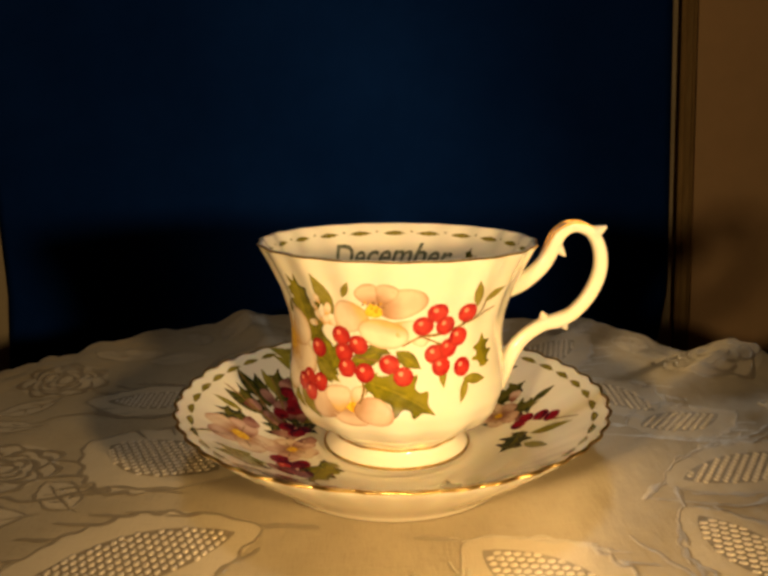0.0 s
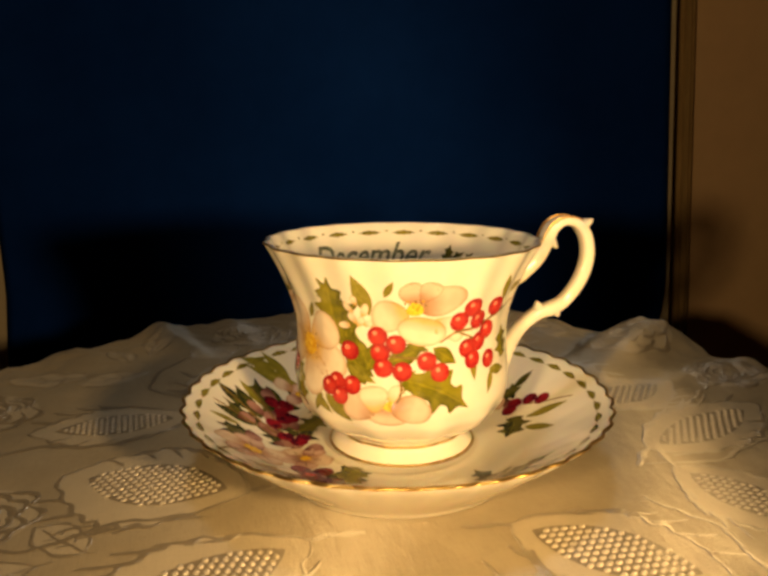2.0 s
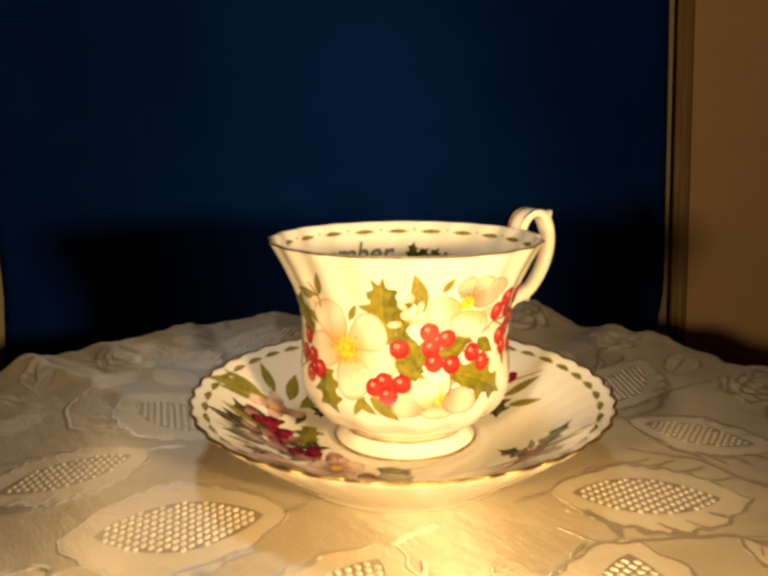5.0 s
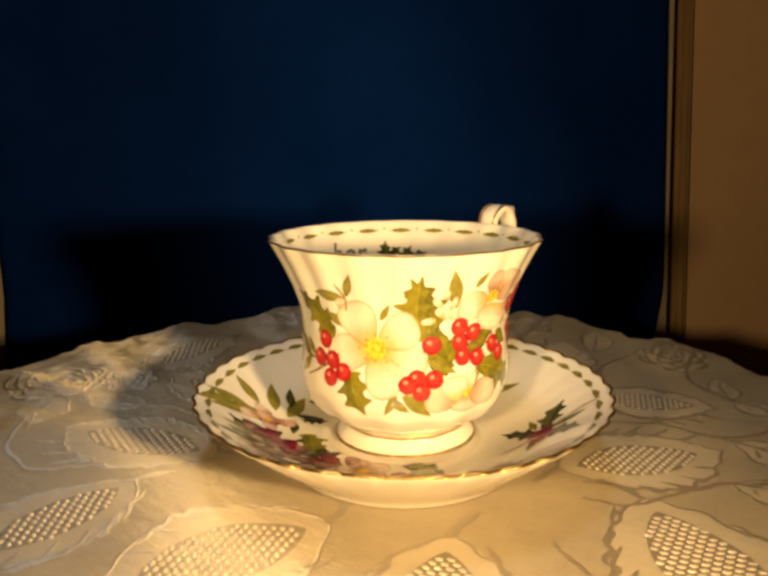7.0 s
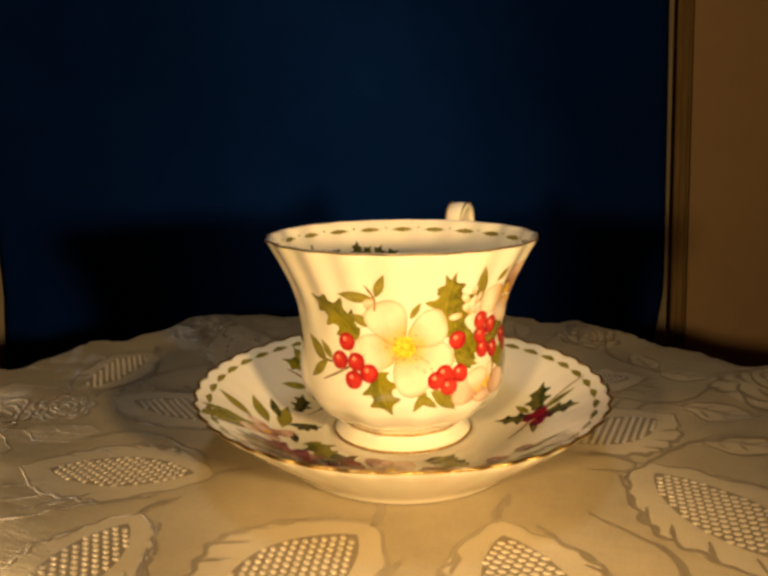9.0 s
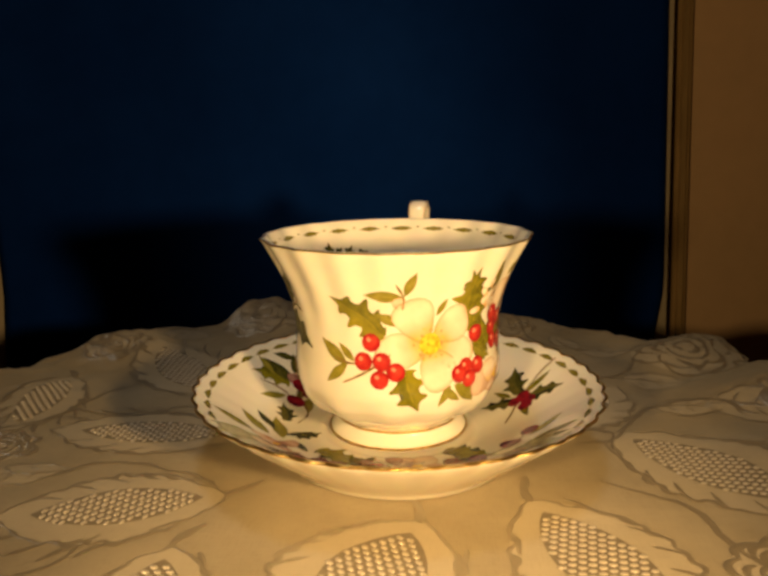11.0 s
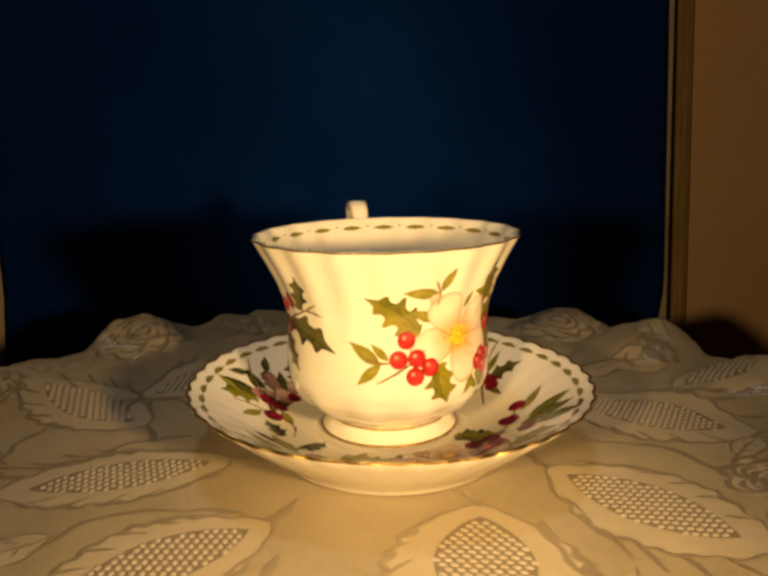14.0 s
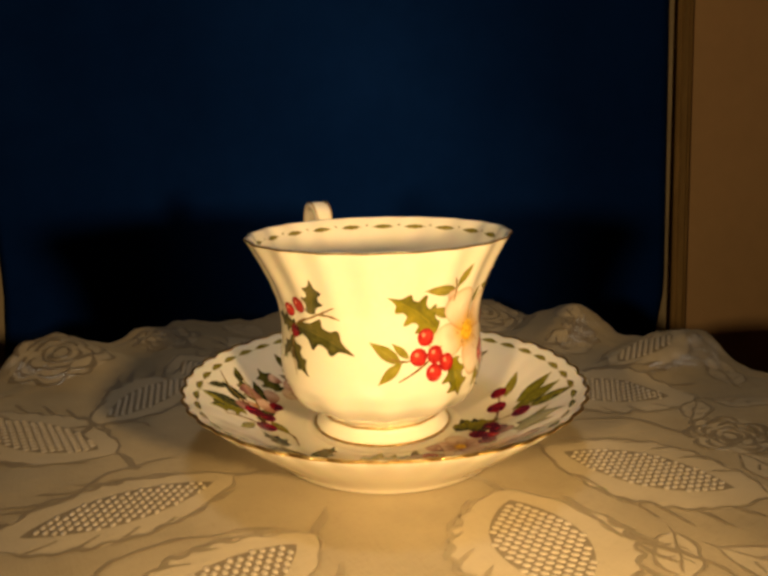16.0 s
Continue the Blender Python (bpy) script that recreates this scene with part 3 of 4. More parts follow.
def build_handle(cup):
    # in the handle's plane: distance from the axis, height, half thickness, half width (mm)
    spine = ((34.0, 60.6, 3.6, 4.4), (38.5, 62.4, 3.2, 4.0), (41.5, 64.3, 2.9, 3.7), (45.6, 68.2, 2.7, 3.6), (48.4, 73.3, 2.6, 3.8), (50.4, 77.6, 2.3, 4.1), (54.2, 79.9, 1.9, 4.3), (58.6, 78.9, 2.0, 4.2),
             (61.6, 75.2, 2.2, 3.8), (62.8, 70.1, 2.3, 3.4), (62.2, 64.7, 2.4, 3.2), (59.6, 58.8, 2.4, 3.1), (55.5, 53.5, 2.4, 3.2), (51.1, 50.9, 2.7, 3.4), (46.6, 49.4, 2.4, 3.3),
             (41.4, 45.4, 2.4, 3.3), (37.7, 40.3, 2.7, 3.6), (34.6, 33.0, 3.2, 4.0), (33.0, 28.5, 3.2, 3.8))
    turn = math.radians(-6.8)
    run = []
    for k in range(len(spine) - 1):
        p = [spine[min(max(k + q, 0), len(spine) - 1)] for q in (-1, 0, 1, 2)]
        for i in range(6):
            t = i / 6
            run.append(tuple(0.5 * (2 * b + (c - a) * t + (2 * a - 5 * b + 4 * c - d) * t * t + (3 * b - a - 3 * c + d) * t ** 3) for a, b, c, d in zip(*p)))
    run.append(spine[-1])

    def put(rho, side, z):
        rho = 34 + (rho - 34) * 1.045
        z += 1.1 * min(1.0, max(0.0, (z - 60) / 18))
        return ((rho * math.cos(turn) - side * math.sin(turn)) / 1000, (rho * math.sin(turn) + side * math.cos(turn)) / 1000, z / 1000)

    n, seg = len(run), 18
    verts, faces = [], []
    for i, (rho, z, thick, wide) in enumerate(run):
        thick, wide = thick * 0.88, wide * 0.90
        r0, z0 = run[max(i - 1, 0)][:2]
        r1, z1 = run[min(i + 1, n - 1)][:2]
        d = math.hypot(r1 - r0, z1 - z0)
        nr, nz = -(z1 - z0) / d, (r1 - r0) / d
        for j in range(seg):
            a = 2 * math.pi * j / seg
            c, s = math.cos(a), math.sin(a)
            c, s = math.copysign(abs(c) ** 0.7, c), math.copysign(abs(s) ** 0.7, s)
            verts.append(put(rho + nr * thick * c, wide * s, z + nz * thick * c))
    for i in range(n - 1):
        for j in range(seg):
            k = (j + 1) % seg
            faces.append((i * seg + j, i * seg + k, (i + 1) * seg + k, (i + 1) * seg + j))
    # small moulded spurs
    for rho, z, tr, tz, size, wide in ((59.6, 77.6, 64.0, 80.2, 2.4, 3.9), (49.6, 74.0, 52.4, 71.0, 1.9, 3.2), (52.6, 50.2, 54.0, 47.8, 1.8, 2.8), (47.2, 50.6, 46.3, 53.6, 2.0, 2.8)):
        k0 = len(verts)
        for q in range(7):
            t = q / 6
            rr = size * (1 - t ** 1.6 * 0.85)
            ww = wide * (1 - t ** 1.6 * 0.7)
            d = math.hypot(tr - rho, tz - z)
            nr, nz = -(tz - z) / d, (tr - rho) / d
            for j in range(12):
                a = 2 * math.pi * j / 12
                verts.append(put(rho + (tr - rho) * t + nr * rr * math.cos(a), ww * math.sin(a), z + (tz - z) * t + nz * rr * math.cos(a)))
        for q in range(6):
            for j in range(12):
                m = (j + 1) % 12
                faces.append((k0 + q * 12 + j, k0 + q * 12 + m, k0 + q * 12 + 12 + m, k0 + q * 12 + 12 + j))
        faces.append(tuple(k0 + 72 + j for j in range(12)))
    handle = sheet("handle", verts, faces, CHINA, cup, "scrolled china handle with gilt touches")
    # gilt strokes over the top of the scroll, on both flanks
    for side in (-1, 1):
        pts = []
        for i in range(20, 44):
            rho, z, thick, wide = run[i]
            r0, z0 = run[i - 1][:2]
            r1, z1 = run[i + 1][:2]
            d = math.hypot(r1 - r0, z1 - z0)
            nr, nz = -(z1 - z0) / d, (r1 - r0) / d
            pts.append((rho + nr * thick * 0.80, side * wide * 0.82, z + nz * thick * 0.80))
        verts, faces = [], []
        for i, (rho, s, z) in enumerate(pts):
            w = 0.42 * math.sin(math.pi * (i + 0.5) / len(pts))
            for j in range(6):
                a = math.pi * j / 3
                verts.append(put(rho + w * math.cos(a), s, z + w * math.sin(a)))
        for i in range(len(pts) - 1):
            for j in range(6):
                k = (j + 1) % 6
                faces.append((i * 6 + j, i * 6 + k, i * 6 + 6 + k, i * 6 + 6 + j))
        sheet("gilt_stroke", verts, faces, GOLD, handle, "gilt stroke along the scroll")

# ---------------------------------------------------------------- painted decoration


class Painter:
    """Lays printed leaves, petals and berries on a surface; flat places are in millimetres."""

    def __init__(self, thing, point):
        self.thing, self.point = thing, point
        self.count = 0

    def level(self, base):
        self.count += 1
        return (base + 0.004 * (self.count % 12)) / 1000

    def shape(self, name, base, tip, half, width, material, level, rows=18, cols=6, label=""):
        up = self.level(level)
        v, f, at = patch_on(lambda x, y: self.point(x, y, up), base, tip, half, rows, cols, width)
        return sheet(name, v, f, material, self.thing, label, at)

    def holly(self, base, tip, wide=0.30, spines=4, material=HOLLY):
        """A broad leaf with hollow margins between forward-leaning spines."""
        up = self.level(0.10)
        dx, dy = tip[0] - base[0], tip[1] - base[1]
        span = math.hypot(dx, dy)
        ux, uy, rows = dx / span, dy / span, 8 * spines
        bend = 0.06 * span * (1 if self.count % 2 else -1)
        verts, faces, along, across, sides = [], [], [], [], []
        for i in range(rows + 1):
            t = i / rows
            cusp = abs(math.cos(math.pi * t * spines)) if i < rows else 1.0
            body = math.sin(math.pi * min(1.0, t * 0.86 + 0.12)) ** 0.7 * (1 - t ** 5)
            spine = max(0.0, cusp - 0.55) / 0.45
            w = span * wide * (body * (0.56 + 0.56 * spine ** 1.5) + 0.01)
            for j in range(9):
                q = j / 4 - 1
                s = t * span + span * 0.07 * spine * abs(q) ** 2 * (1 - t)
                o = w * q + bend * math.sin(math.pi * t)
                verts.append(self.point(base[0] + ux * s - uy * o, base[1] + uy * s + ux * o, up))
                along.append(t)
                across.append(abs(q))
                sides.append(0.75 if q > 0.1 else 0.0)
        for i in range(rows):
            for j in range(8):
                a = i * 9 + j
                faces.append((a, a + 1, a + 10, a + 9))
        return sheet("holly_leaf", verts, faces, material, self.thing, "", {"along": along, "across": across, "side": sides})

    def blob(self, at, wide, high, tilt=0.0, material=None, level=0.17, name="petal"):
        """A rounded petal seen flat; its outer end lies along the tilt, in degrees."""
        up = self.level(level)
        c, s = math.cos(math.radians(tilt)), math.sin(math.radians(tilt))
        verts, faces, along, across = [], [], [], []
        for k, ring in enumerate((0.0, 0.4, 0.75, 0.92, 1.0)):
            for j in range(22):
                a = 2 * math.pi * j / 22
                u, v = math.cos(a) * ring, math.sin(a) * ring
                swell = 1 + 0.07 * math.sin(3 * a + self.count)
                x, y = wide * u * swell, high * v * swell * (1 + 0.18 * u)
                verts.append(self.point(at[0] + x * c - y * s, at[1] + x * s + y * c, up))
                along.append((u + 1) / 2)
                across.append(ring)
        for k in range(4):
            for j in range(22):
                m = (j + 1) % 22
                faces.append((k * 22 + j, k * 22 + 22 + j, k * 22 + 22 + m, k * 22 + m))
        return sheet(name, verts, faces, material or PETAL, self.thing, "", {"along": along, "across": across})

    def leaf(self, base, tip, wide=0.20, material=SPRIG):
        self.shape("leaf", base, tip, math.dist(base, tip) * wide * 0.78, lambda t: math.sin(math.pi * t ** 0.85) ** 1.1, material, 0.09, 14, 4)

    def petal(self, centre, tip, wide=0.42, material=PETAL):
        def width(t):
            return math.sin(math.pi * min(1.0, t) ** 1.55) ** 0.5 if 0 < t < 1 else 0.1
        self.shape("petal", centre, tip, math.dist(centre, tip) * wide * 1.08, width, material, 0.16, 18, 8)

    def disc(self, name, at, size, material, level, label=""):
        up = self.level(level)
        verts, faces, across = [self.point(at[0], at[1], up)], [], [0.0]
        for ring in (0.35, 0.7, 1.0):
            for j in range(16):
                a = 2 * math.pi * j / 16
                verts.append(self.point(at[0] + size * ring * math.cos(a), at[1] + size * ring * math.sin(a), up))
                across.append(ring)
        faces += [(0, 1 + j, 1 + (j + 1) % 16) for j in range(16)]
        for i in range(2):
            for j in range(16):
                k = (j + 1) % 16
                faces.append((1 + i * 16 + j, 17 + i * 16 + j, 17 + i * 16 + k, 1 + i * 16 + k))
        return sheet(name, verts, faces, material, self.thing, label, {"across": across, "along": across})

    def berry(self, at, size=2.7, material=BERRY):
        self.disc("berry", at, size, material, 0.24)
        if material is BERRY:
            self.disc("berry_dot", (at[0] - size * 0.25, at[1] + size * 0.3), size * 0.24, SHINE, 0.32)

    def stem(self, *pts, half=0.28):
        up = self.level(0.20)
        v, f = line_on(lambda x, y, lift=0.0: self.point(x, y, up), list(pts), half)
        sheet("stem", v, f, STEM, self.thing)

    def rose(self, at, reach, turn, materials, eye=2.2, count=5):
        """Round petals about an eye, each a little over its neighbour."""
        for k in range(count):
            g = turn + 360 / count * k
            c, d = math.cos(math.radians(g)), math.sin(math.radians(g))
            long = reach * (0.50 + 0.05 * math.sin(2.3 * k + turn))
            self.blob((at[0] + c * reach * 0.52, at[1] + d * reach * 0.52), long, reach * 0.41, g, materials[k % len(materials)], 0.13 + 0.014 * k)
            self.stem((at[0] + c * eye, at[1] + d * eye), (at[0] + c * reach * 0.45, at[1] + d * reach * 0.45), (at[0] + c * reach * 0.66, at[1] + d * reach * 0.70), half=0.13)
        self.flower(at, [], eye=eye)

    def flower(self, centre, tips, material=PETAL, eye=2.6, wide=0.42):
        for tip in tips:
            self.petal(centre, tip, wide, material)
        self.disc("flower_eye", centre, eye, STAMEN, 0.25)
        for k in range(16):
            a = 2 * math.pi * k / 16
            r = eye * (1.10 + 0.20 * (k % 3))
            self.disc("anther", (centre[0] + r * math.cos(a), centre[1] + r * math.sin(a)), eye * 0.085, STAMEN if k % 2 else STEM, 0.26)


def arc(deg, z):
    """Angle and height on the cup as a flat place in millimetres."""
    return math.radians(deg) * 35.5, z


def decorate_cup(cup):
    p = Painter(cup, lambda x, y, up: on_cup(math.degrees(x / 35.5), y, up))

    def pairs(kind, rows, **more):
        for a, za, b, zb in rows:
            kind(arc(a, za), arc(b, zb), **more)

    # spray beside the handle
    p.holly(arc(254, 40), arc(287, 29.5), 0.30, 4)
    p.holly(arc(227, 49), arc(217, 69.5), 0.30, 4)
    p.holly(arc(317, 41.5), arc(314, 52), 0.42, 3)
    pairs(p.leaf, ((239, 59, 234, 71.5), (306, 61, 302, 69.5), (310, 62.2, 321, 66), (290, 45, 291, 37.4), (302, 39.4, 317, 37.7), (304, 39.5, 300, 32),
                   (246, 65, 250, 70), (238, 62, 233, 66.5), (214, 33, 229, 26.5), (206, 32, 217, 27)), wide=0.22)
    for a, z, b, y, w in ((246, 44.6, 264, 49.6, 0.30), (268, 49.2, 280, 43.8, 0.32), (236, 38, 226, 48, 0.34), (225, 46.6, 240, 40.5, 0.34), (236, 41.6, 243, 52, 0.30), (231, 52, 237, 44, 0.3),
                         (255, 50.6, 266, 48.4, 0.26)):
        p.leaf(arc(a, z), arc(b, y), w, HOLLY)
    p.stem(arc(271, 50.6), arc(279, 53.3), arc(291, 54.2), arc(304, 57), arc(319, 60))
    p.stem(arc(280, 53.2), arc(288, 51), arc(294, 47))
    p.stem(arc(292, 54.4), arc(299, 56), arc(303, 60))
    p.stem(arc(304, 56.8), arc(310, 60), arc(311, 62.5))
    p.stem(arc(247, 47), arc(257, 46.4), arc(268, 45.4))
    p.stem(arc(252, 41), arc(253, 37), arc(251, 33))
    # the upper rose: petals behind, then in front
    p.blob(arc(270, 63.6), 6.6, 4.6, 14, PINK_PETAL, 0.12)
    p.blob(arc(257, 66.2), 3.4, 3.0, 95, PINK_PETAL, 0.12)
    p.blob(arc(264, 66.6), 3.4, 2.6, 60, PINK_PETAL, 0.12)
    p.blob(arc(278, 53.2), 3.6, 2.3, -20, PETAL, 0.13)
    p.blob(arc(273, 55.6), 4.6, 3.2, -12, PETAL, 0.15)
    p.blob(arc(248, 59.2), 5.2, 4.9, 200, PETAL, 0.17)
    p.blob(arc(262.5, 54.6), 4.4, 7.2, 258, PETAL, 0.19)
    p.blob(arc(258.6, 61.2), 2.3, 2.0, 0, STAMEN, 0.25, "flower_eye")
    for k in range(9):
        p.disc("anther", arc(254.5 + 1.05 * k, 63.2 + 0.7 * math.sin(k * 2.1)), 0.34, STAMEN if k % 2 else STEM, 0.27)
    # the lower rose with its round bud
    p.blob(arc(232.5, 31.4), 5.2, 5.2, 180, PINK_PETAL, 0.14)
    p.blob(arc(247, 28.6), 2.9, 6.4, 270, PINK_PETAL, 0.13)
    p.blob(arc(257.5, 30.8), 6.0, 4.5, -14, PINK_PETAL, 0.16)
    p.blob(arc(250, 35.6), 3.2, 2.0, 60, PETAL, 0.13)
    p.blob(arc(247.2, 31.8), 1.9, 1.6, 0, STAMEN, 0.19, "flower_eye")
    p.blob(arc(240, 34.0), 4.1, 4.2, 100, PETAL, 0.21, "bud")
    for a, z in ((286, 60.6), (290.5, 56.4), (280, 56.6), (301, 59.6), (298, 52.5), (286, 48.0), (293, 49.4), (289.5, 44.2), (301, 43.1)):
        p.berry(arc(a, z), 2.95)
    for a, z in ((242, 52.9), (250.5, 50.6), (243, 47.9), (244.5, 43.4), (253.5, 42.4), (265, 45.3), (271.5, 41.7)):
        p.berry(arc(a, z), 2.95)
    for a, z in ((227.5, 47.9), (220.5, 37.8), (222.5, 33.7), (229, 37.4), (216, 36)):
        p.berry(arc(a, z), 2.9)
    # small white blossom and curled buds between the roses
    for a, z, w, h, g in ((231, 58, 2.0, 1.2, 120), (234.5, 57, 1.8, 1.1, 60), (238, 56.5, 1.6, 1.0, 20), (237, 60.6, 2.2, 1.0, 70), (226, 55.4, 2.2, 1.1, 190), (229.5, 61.2, 2.0, 1.0, 130), (233, 63.6, 1.6, 0.9, 100), (241, 55.4, 1.1, 1.0, 0)):
        p.blob(arc(a, z), w, h, g, PETAL, 0.16, "bud")

    # spray with the large open rose
    p.holly(arc(177, 49.2), arc(150, 61.5), 0.27, 4)
    p.holly(arc(222, 50), arc(222, 70), 0.30, 4)
    p.holly(arc(187, 39), arc(194, 25), 0.40, 3)
    pairs(p.leaf, ((186, 62.2, 168, 62.8), (187, 62.4, 192, 70.2), (187, 53.2, 171, 56.8), (203, 55.6, 208, 61), (211, 32.9, 204, 26), (213, 32.8, 228, 25.2),
                   (157, 39.8, 140.5, 47.2), (161, 41.2, 152, 46.6), (157, 40.3, 144.5, 33.4), (234, 40, 229, 55.6), (225, 43.6, 241, 38.6)), wide=0.21)
    p.stem(arc(186, 58), arc(186.5, 62), arc(183, 66.5))
    p.stem(arc(155, 34.2), arc(164, 37), arc(172, 40), arc(180, 44))
    p.stem(arc(168, 41.2), arc(158, 40.5), arc(150, 42))
    p.blob(arc(184.5, 60.0), 2.2, 1.9, 90, PINK_PETAL, 0.15, "bud")
    for a, z, w, h, g, m in ((192.5, 54.6, 7.0, 5.4, 118, PETAL), (212, 52.0, 6.2, 5.0, 40, PETAL), (184.5, 44.6, 7.4, 5.2, 194, PETAL), (214.5, 43.4, 6.4, 4.8, -18, PETAL), (204, 38.4, 6.4, 5.4, -78, PETAL)):
        p.blob(arc(a, z), w * 1.08, h * 1.14, g, m, 0.15)
    p.flower(arc(200, 46.8), [], eye=3.5)
    for a, z in ((170.2, 47.6), (166, 41.5), (175.5, 41.6), (174.3, 35.9), (182.5, 38.4), (228, 47.8)):
        p.berry(arc(a, z), 2.95)

    # small sprig on the far flank
    p.holly(arc(109, 55), arc(114, 67), 0.28, 3, DARK_LEAF)
    p.holly(arc(97, 50), arc(133, 42.5), 0.22, 3, DARK_LEAF)
    p.holly(arc(90, 46), arc(106, 33.6), 0.22, 3, DARK_LEAF)
    pairs(p.holly, ((96, 50, 74, 52), (92, 44, 78, 36)), wide=0.24, spines=3, material=DARK_LEAF)
    p.stem(arc(88, 46), arc(98, 51), arc(110, 54), arc(124, 58))
    p.stem(arc(112, 55), arc(120, 55), arc(126, 54))
    p.stem(arc(96, 50), arc(92, 42), arc(96, 33))
    p.berry(arc(102, 57.5), 2.8)
    p.berry(arc(93, 55), 2.4)
    p.berry(arc(95, 48), 2.3, DARK_BERRY)

    # border of small leaves and dots inside the rim
    q = Painter(cup, lambda x, y, up: in_cup(math.degrees(x / 35.5), y, up))
    for k in range(20):
        a = 90 + 18 * k
        q.shape("border_leaf", arc(a - 6.3, 73.0), arc(a + 6.3, 73.0), 0.95, lambda t: math.sin(math.pi * t) ** 1.2 * (1 - 0.3 * math.sin(math.pi * ((t * 4) % 1))), BORDER, 0.10, 16, 4)
        q.disc("border_dot", arc(a + 9, 73.7), 0.36, BORDER, 0.10)
    # sprig of greenery inside
    for a, za, b, zb in ((62, 62, 59, 69.5), (58, 62, 50, 67), (52, 61, 44, 67.5), (46, 61, 34, 65), (56, 60, 48, 63.5)):
        q.holly(arc(a - 14, za), arc(b - 14, zb), 0.30, 3, DARK_LEAF)
    lettering(q)


def lettering(q):
    """The month in slanted letters on the inner wall."""
    curve = bpy.data.curves.new("lettering", "FONT")
    curve.body, curve.size, curve.shear, curve.resolution_u, curve.offset = "December", 12.0, 0.42, 3, 0.16
    ob = new("lettering_source", curve)
    depsgraph = bpy.context.evaluated_depsgraph_get()
    source = bpy.data.meshes.new_from_object(ob.evaluated_get(depsgraph))
    bpy.data.objects.remove(ob)
    bm = bmesh.new()
    bm.from_mesh(source)
    bmesh.ops.triangulate(bm, faces=bm.faces[:])
    bmesh.ops.subdivide_edges(bm, edges=[e for e in bm.edges if e.calc_length() > 1.2], cuts=2)
    xs = [v.co.x for v in bm.verts]
    wide = max(xs) - min(xs)
    for v in bm.verts:
        deg = 127 - 71 * (v.co.x - min(xs)) / wide
        v.co = Vector(q.point(*arc(deg, 61.3 + v.co.y), 0.00012))
    part("lettering", bm, INK, q.thing, "dark slanted lettering of the month name", smooth=False)


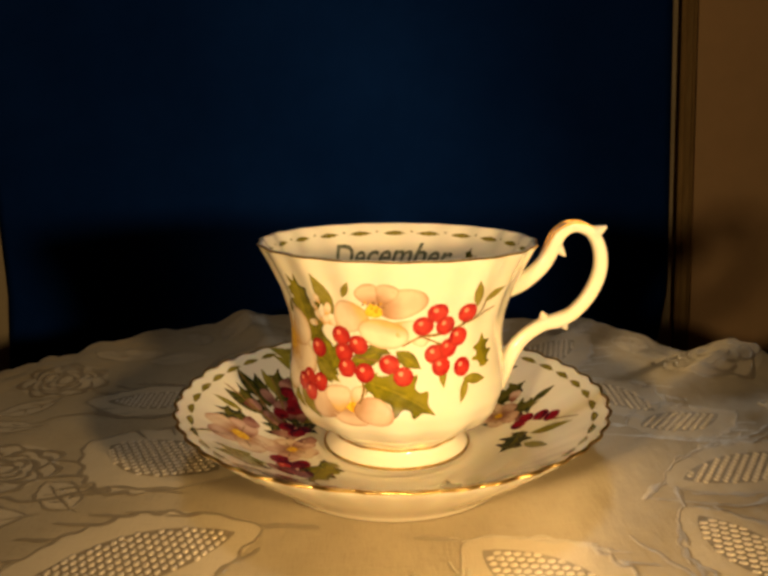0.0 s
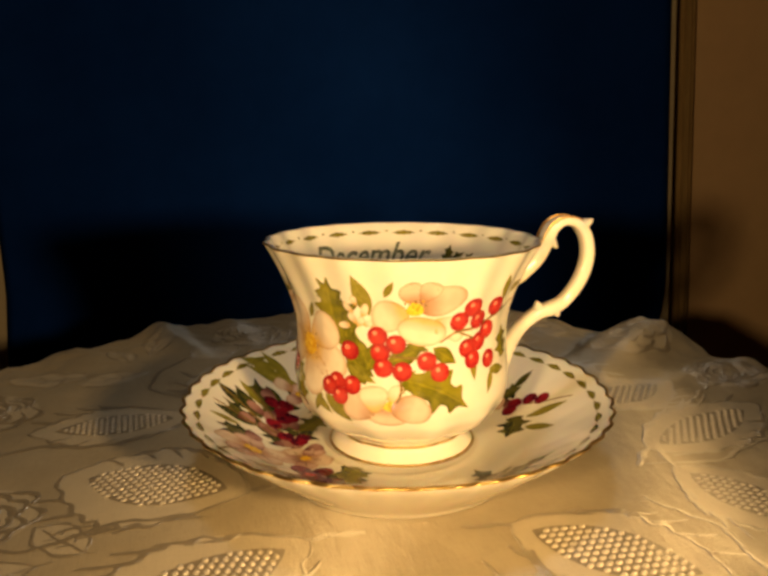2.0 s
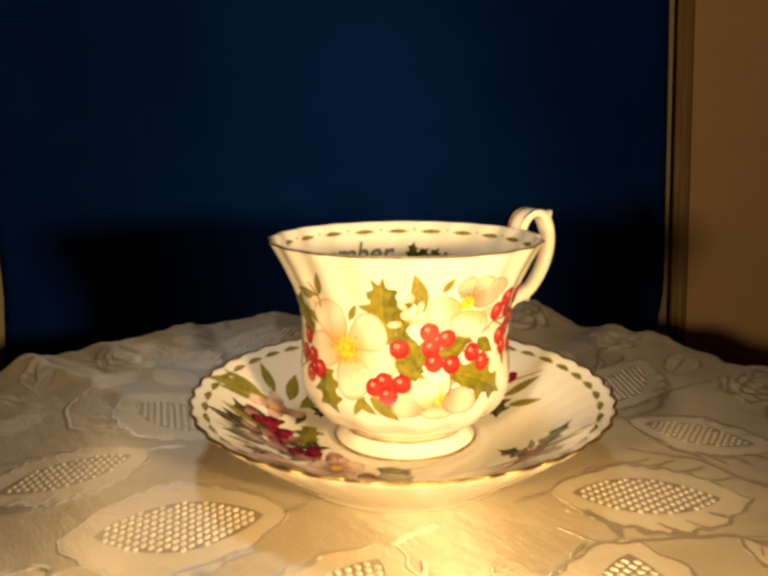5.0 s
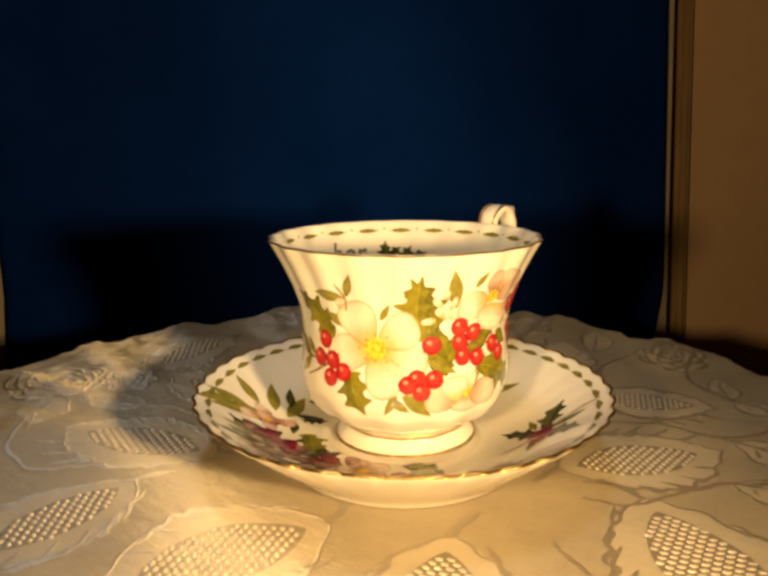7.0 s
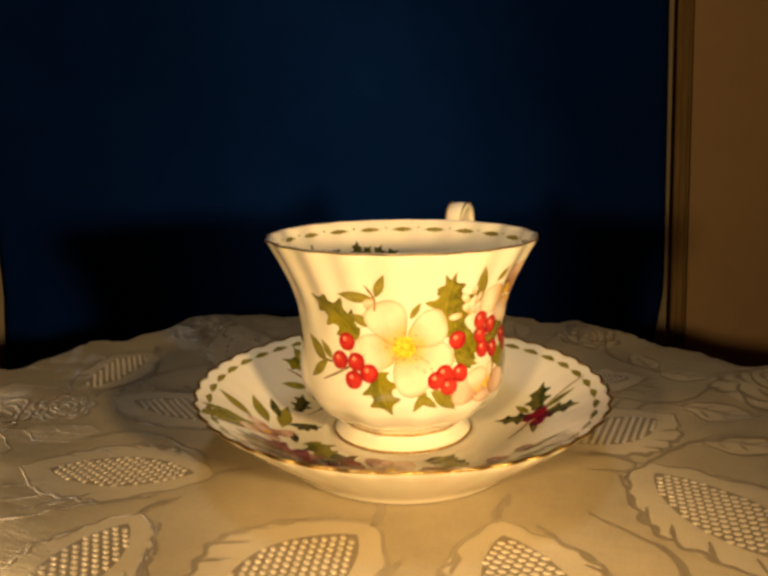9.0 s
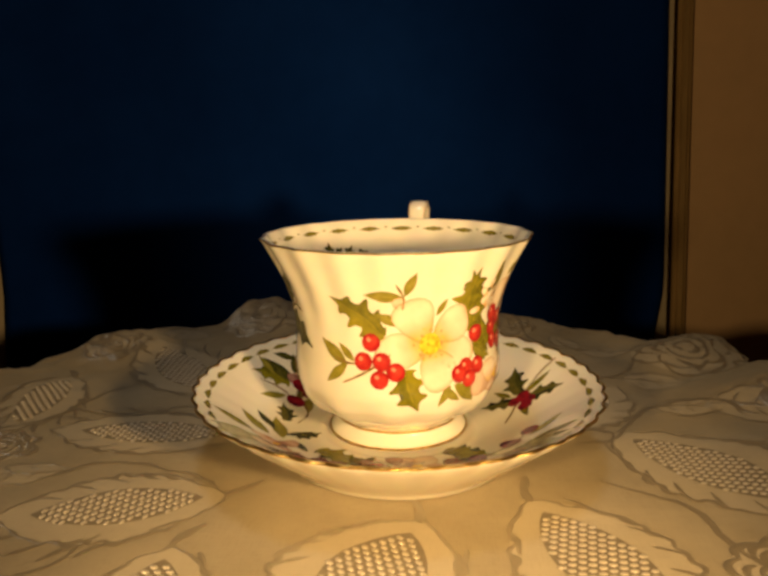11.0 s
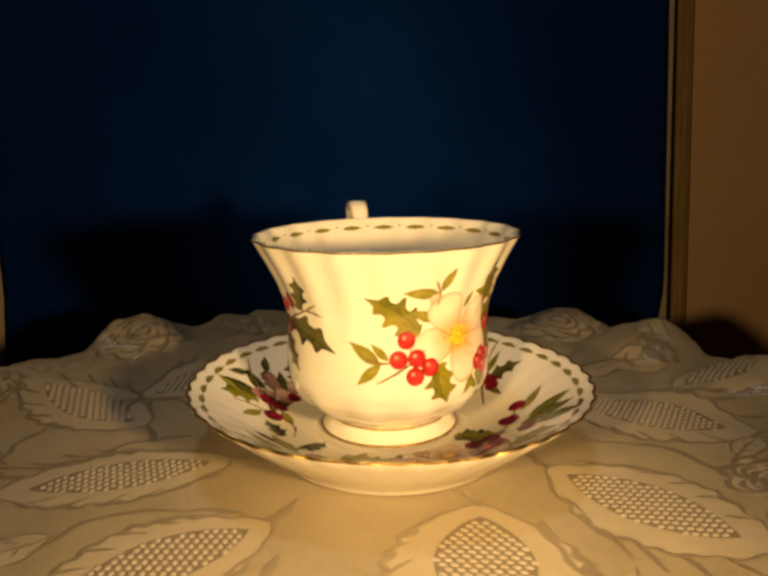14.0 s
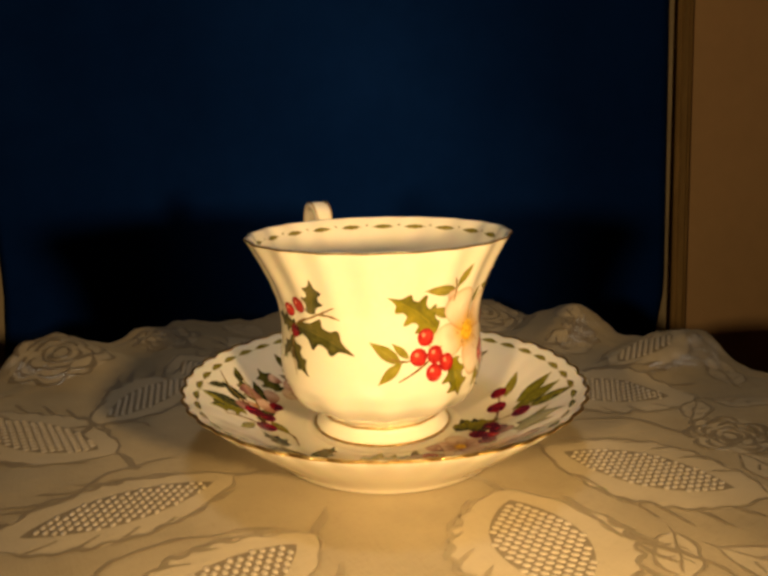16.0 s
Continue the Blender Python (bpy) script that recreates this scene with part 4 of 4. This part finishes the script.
def decorate_saucer(saucer):
    p = Painter(saucer, lambda x, y, up: on_saucer(x, y, up))
    for k in range(42):
        a = 2 * math.pi * k / 42
        b, c = a - 0.068, a + 0.068
        p.shape("border_leaf", (65.6 * math.cos(b), 65.6 * math.sin(b)), (65.6 * math.cos(c), 65.6 * math.sin(c)), 1.1, lambda t: math.sin(math.pi * t) ** 1.2 * (1 - 0.25 * math.sin(math.pi * ((t * 4) % 1))), BORDER, 0.16, 8, 4)

    def many(kind, rows, *more):
        for x, y, u, w in rows:
            kind((x, y), (u, w), *more)

    # spray with open roses and crowded dark leaves
    p.holly((-40, 24), (-44, 40), 0.28, 3, DARK_LEAF)
    p.holly((-47, 4), (-60, 1), 0.28, 3, DARK_LEAF)
    p.holly((-44, 14), (-57, 22), 0.22, 3, DARK_LEAF)
    p.holly((-19, -17), (-25, -33), 0.34, 3)
    p.holly((-22, 25), (-33, 13), 0.34, 3)
    many(p.leaf, ((-46, 12, -60, 15), (-44, 18, -52, 32), (-38, 20, -36, 34), (-40, 8, -48, 16), (-34, 12, -40, 24), (-30, 8, -28, 20), (-50, 2, -60, -6), (-48, 20, -58, 30), (-36, 4, -44, 2)), 0.26, DARK_LEAF)
    many(p.leaf, ((-52, 8, -62, 8), (-42, 26, -50, 36), (-44, -22, -50, -34), (-40, -26, -42, -40)), 0.20, SPRIG)
    many(p.petal, ((-38, 12, -46, 14), (-36, 16, -43, 22), (-32, 14, -34, 22), (-42, 20, -48, 26)), 0.26, DARK_PETAL)
    p.stem((-36, 6), (-43, 14), (-50, 22), (-57, 28), half=0.4)
    p.stem((-40, 8), (-48, 13), (-60, 18), half=0.35)
    p.stem((-38, 10), (-40, 22), (-46, 34), half=0.35)
    p.stem((-52, -16), (-58, -22), (-60, -30), half=0.3)
    for x, y, r in ((-37, 9, 2.5), (-33, 5, 2.6), (-40, 17, 2.4), (-36, 21, 2.4), (-31, 8, 2.2), (-33, -21, 2.8), (-29, -19, 2.6), (-36, -17, 2.6)):
        p.berry((x, y), r * 1.2, DARK_BERRY)
    p.berry((-34, -22), 2.3)
    rnd = random.Random(5)
    for cx, cy, reach, count in ((-42, 14, 12, 20), (-34, 4, 6, 5), (45, 12, 6, 5), (33, 38, 9, 7), (-27, -24, 7, 5), (-36, 32, 8, 6)):
        for _ in range(count):
            a, r, g = rnd.uniform(0, 2 * math.pi), reach * math.sqrt(rnd.random()), rnd.uniform(0, 2 * math.pi)
            x, y = cx + r * math.cos(a), cy + r * math.sin(a)
            p.leaf((x, y), (x + 9 * math.cos(g), y + 9 * math.sin(g)), 0.24, DARK_LEAF) if rnd.random() < 0.7 else p.petal((x, y), (x + 7 * math.cos(g), y + 7 * math.sin(g)), 0.38, DARK_PETAL)
    p.rose((-49.5, -9.5), 11.5, 20, (SAUCER_PETAL, MAUVE_PETAL), 2.7)
    p.rose((-33, -8), 9.0, 48, (MAUVE_PETAL, SAUCER_PETAL, MAUVE_PETAL), 1.8)
    # pink bud with long leaves
    many(p.leaf, ((-26, 42, -47, 46), (-30, 45, -40, 56), (-20, 42, -10, 54), (-18, 38, -2, 44), (-34, 48, -50, 50), (-24, 46, -22, 60)), 0.20, SPRIG)
    many(p.leaf, ((-14, 38, -8, 30), (-18, 34, -26, 28), (-12, 42, -4, 50)), 0.20, DARK_LEAF)
    p.holly((-2, 40), (10, 44), 0.30, 3, DARK_LEAF)
    p.holly((-14, 34), (-9, 26), 0.34, 3, DARK_LEAF)
    p.stem((-2, 36), (6, 34), (14, 36), half=0.28)
    for x, y, w, h, g, m in ((-27, 39, 4.6, 3.2, 140, MAUVE_PETAL), (-33, 41, 4.2, 2.8, 165, SAUCER_PETAL), (-22, 35, 4.0, 2.8, -30, MAUVE_PETAL), (-30, 35, 3.6, 2.6, 215, MAUVE_PETAL), (-25, 43, 3.4, 2.2, 100, SAUCER_PETAL)):
        p.blob((x, y), w, h, g, m, 0.15)
    p.blob((-28, 38), 1.4, 1.2, 0, STAMEN, 0.24, "flower_eye")
    for x, y in ((-34, 30), (-36, 25), (-33, 23), (-39, 30)):
        p.berry((x, y), 2.9, DARK_BERRY)
    # dark sprig with rose-hips
    p.holly((30, 34), (45, 38), 0.24, 3, DARK_LEAF)
    p.holly((24, 44), (20, 58), 0.30, 3, HOLLY)
    p.holly((40, 22), (51, 27), 0.42, 3, DARK_LEAF)
    many(p.leaf, ((28, 40, 40, 46), (26, 42, 30, 56), (32, 32, 44, 32), (22, 40, 28, 30)), 0.26, DARK_LEAF)
    many(p.leaf, ((20, 36, 8, 34), (16, 44, 8, 52), (24, 50, 30, 58)), 0.20, SPRIG)
    p.stem((16, 38), (26, 40), (36, 44), (46, 44), half=0.3)
    p.stem((22, 38), (34, 36), (47, 36), half=0.3)
    p.stem((14, 40), (18, 46), (17, 54), half=0.3)
    for x, y, w, h, g, m in ((30, 33, 4.6, 3.2, 20, MAUVE_PETAL), (37, 36, 4.0, 2.8, 40, MAUVE_PETAL), (29, 40, 3.8, 2.6, 100, SAUCER_PETAL), (36, 28, 4.0, 2.8, -20, MAUVE_PETAL)):
        p.blob((x, y), w, h, g, m, 0.15)
    for x, y, r in ((14.5, 40, 2.9), (25, 40, 2.7), (22, 36, 2.3), (30, 29, 2.2)):
        p.berry((x, y), r * 1.2, DARK_BERRY)
    # pink flower beside the handle
    p.holly((43, 16), (53, 12), 0.44, 3, DARK_LEAF)
    p.holly((44, -1), (35, -12), 0.40, 3, DARK_LEAF)
    many(p.leaf, ((46, -5, 58, -13), (43, -10, 48, -22)), 0.18, SPRIG)
    p.stem((48, 4), (54, -4), (60, -12), half=0.28)
    p.rose((39, 14.5), 7.5, 30, (MAUVE_PETAL, SAUCER_PETAL), 1.4)
    p.blob((46, 22), 2.8, 2.0, 60, MAUVE_PETAL, 0.2, "bud")
    for x, y in ((47, 6), (51.5, 3), (54, -1.5), (44, 4)):
        p.berry((x, y), 2.6, DARK_BERRY)
    # holly sprig
    p.holly((19, -45), (35, -45), 0.28, 3, DARK_LEAF)
    p.holly((16, -44), (16, -30), 0.28, 3, DARK_LEAF)
    p.holly((15, -46), (11, -60), 0.28, 3, DARK_LEAF)
    many(p.leaf, ((18, -47, 24, -57), (13, -45, 2, -46), (19, -42, 26, -36)), 0.16, HOLLY)
    p.stem((17, -45), (26, -54), (30, -60), half=0.3)
    p.stem((17, -45), (8, -41), (1, -38), half=0.3)
    for x, y in ((17, -46), (13, -47.5), (15, -43), (10, -46)):
        p.berry((x, y), 2.6, DARK_BERRY)
    # rose-hips on long stalks
    p.holly((-20, -16), (-24, -31), 0.36, 3, DARK_LEAF)
    many(p.leaf, ((-26, -38, -34, -54), (-32, -40, -44, -50), (-36, -30, -52, -36), (-24, -42, -26, -58)), 0.27, HOLLY)
    many(p.leaf, ((-38, -26, -54, -29), (-16, -44, -10, -56)), 0.20, SPRIG)
    p.stem((-27, -24), (-24, -32), (-19, -38), (-12, -45), half=0.3)
    p.stem((-25, -30), (-29, -36), (-32, -40), half=0.3)
    for x, y, r in ((-18, -38, 3.0), (-11.5, -45, 2.5), (-31, -37.5, 2.7), (-32, -26, 2.7), (-27, -27, 2.4)):
        p.berry((x, y), r * 1.2, DARK_BERRY)

# ---------------------------------------------------------------- build
build_room()
build_backdrop()
turntable = build_table()
build_base()
tablecloth = build_cloth()
saucer = build_saucer()
decorate_saucer(saucer)
teacup = build_cup()
decorate_cup(teacup)


def motions():
    for thing, (x, y), lift, rx, ry in ((turntable, (0, 0), 0, 0, 0), (tablecloth, (0, 0), 0, 0, 0), (saucer, SAUCER_AT, 0, 0, 0), (teacup, CUP_AT, 0.0002, -0.7, 0.35)):
        walk(thing, [(t, pose(0, 0, 0, 0, 0, deg) @ pose(x, y, lift, rx, ry, 0)) for t, deg in enumerate(TURN)])


motions()
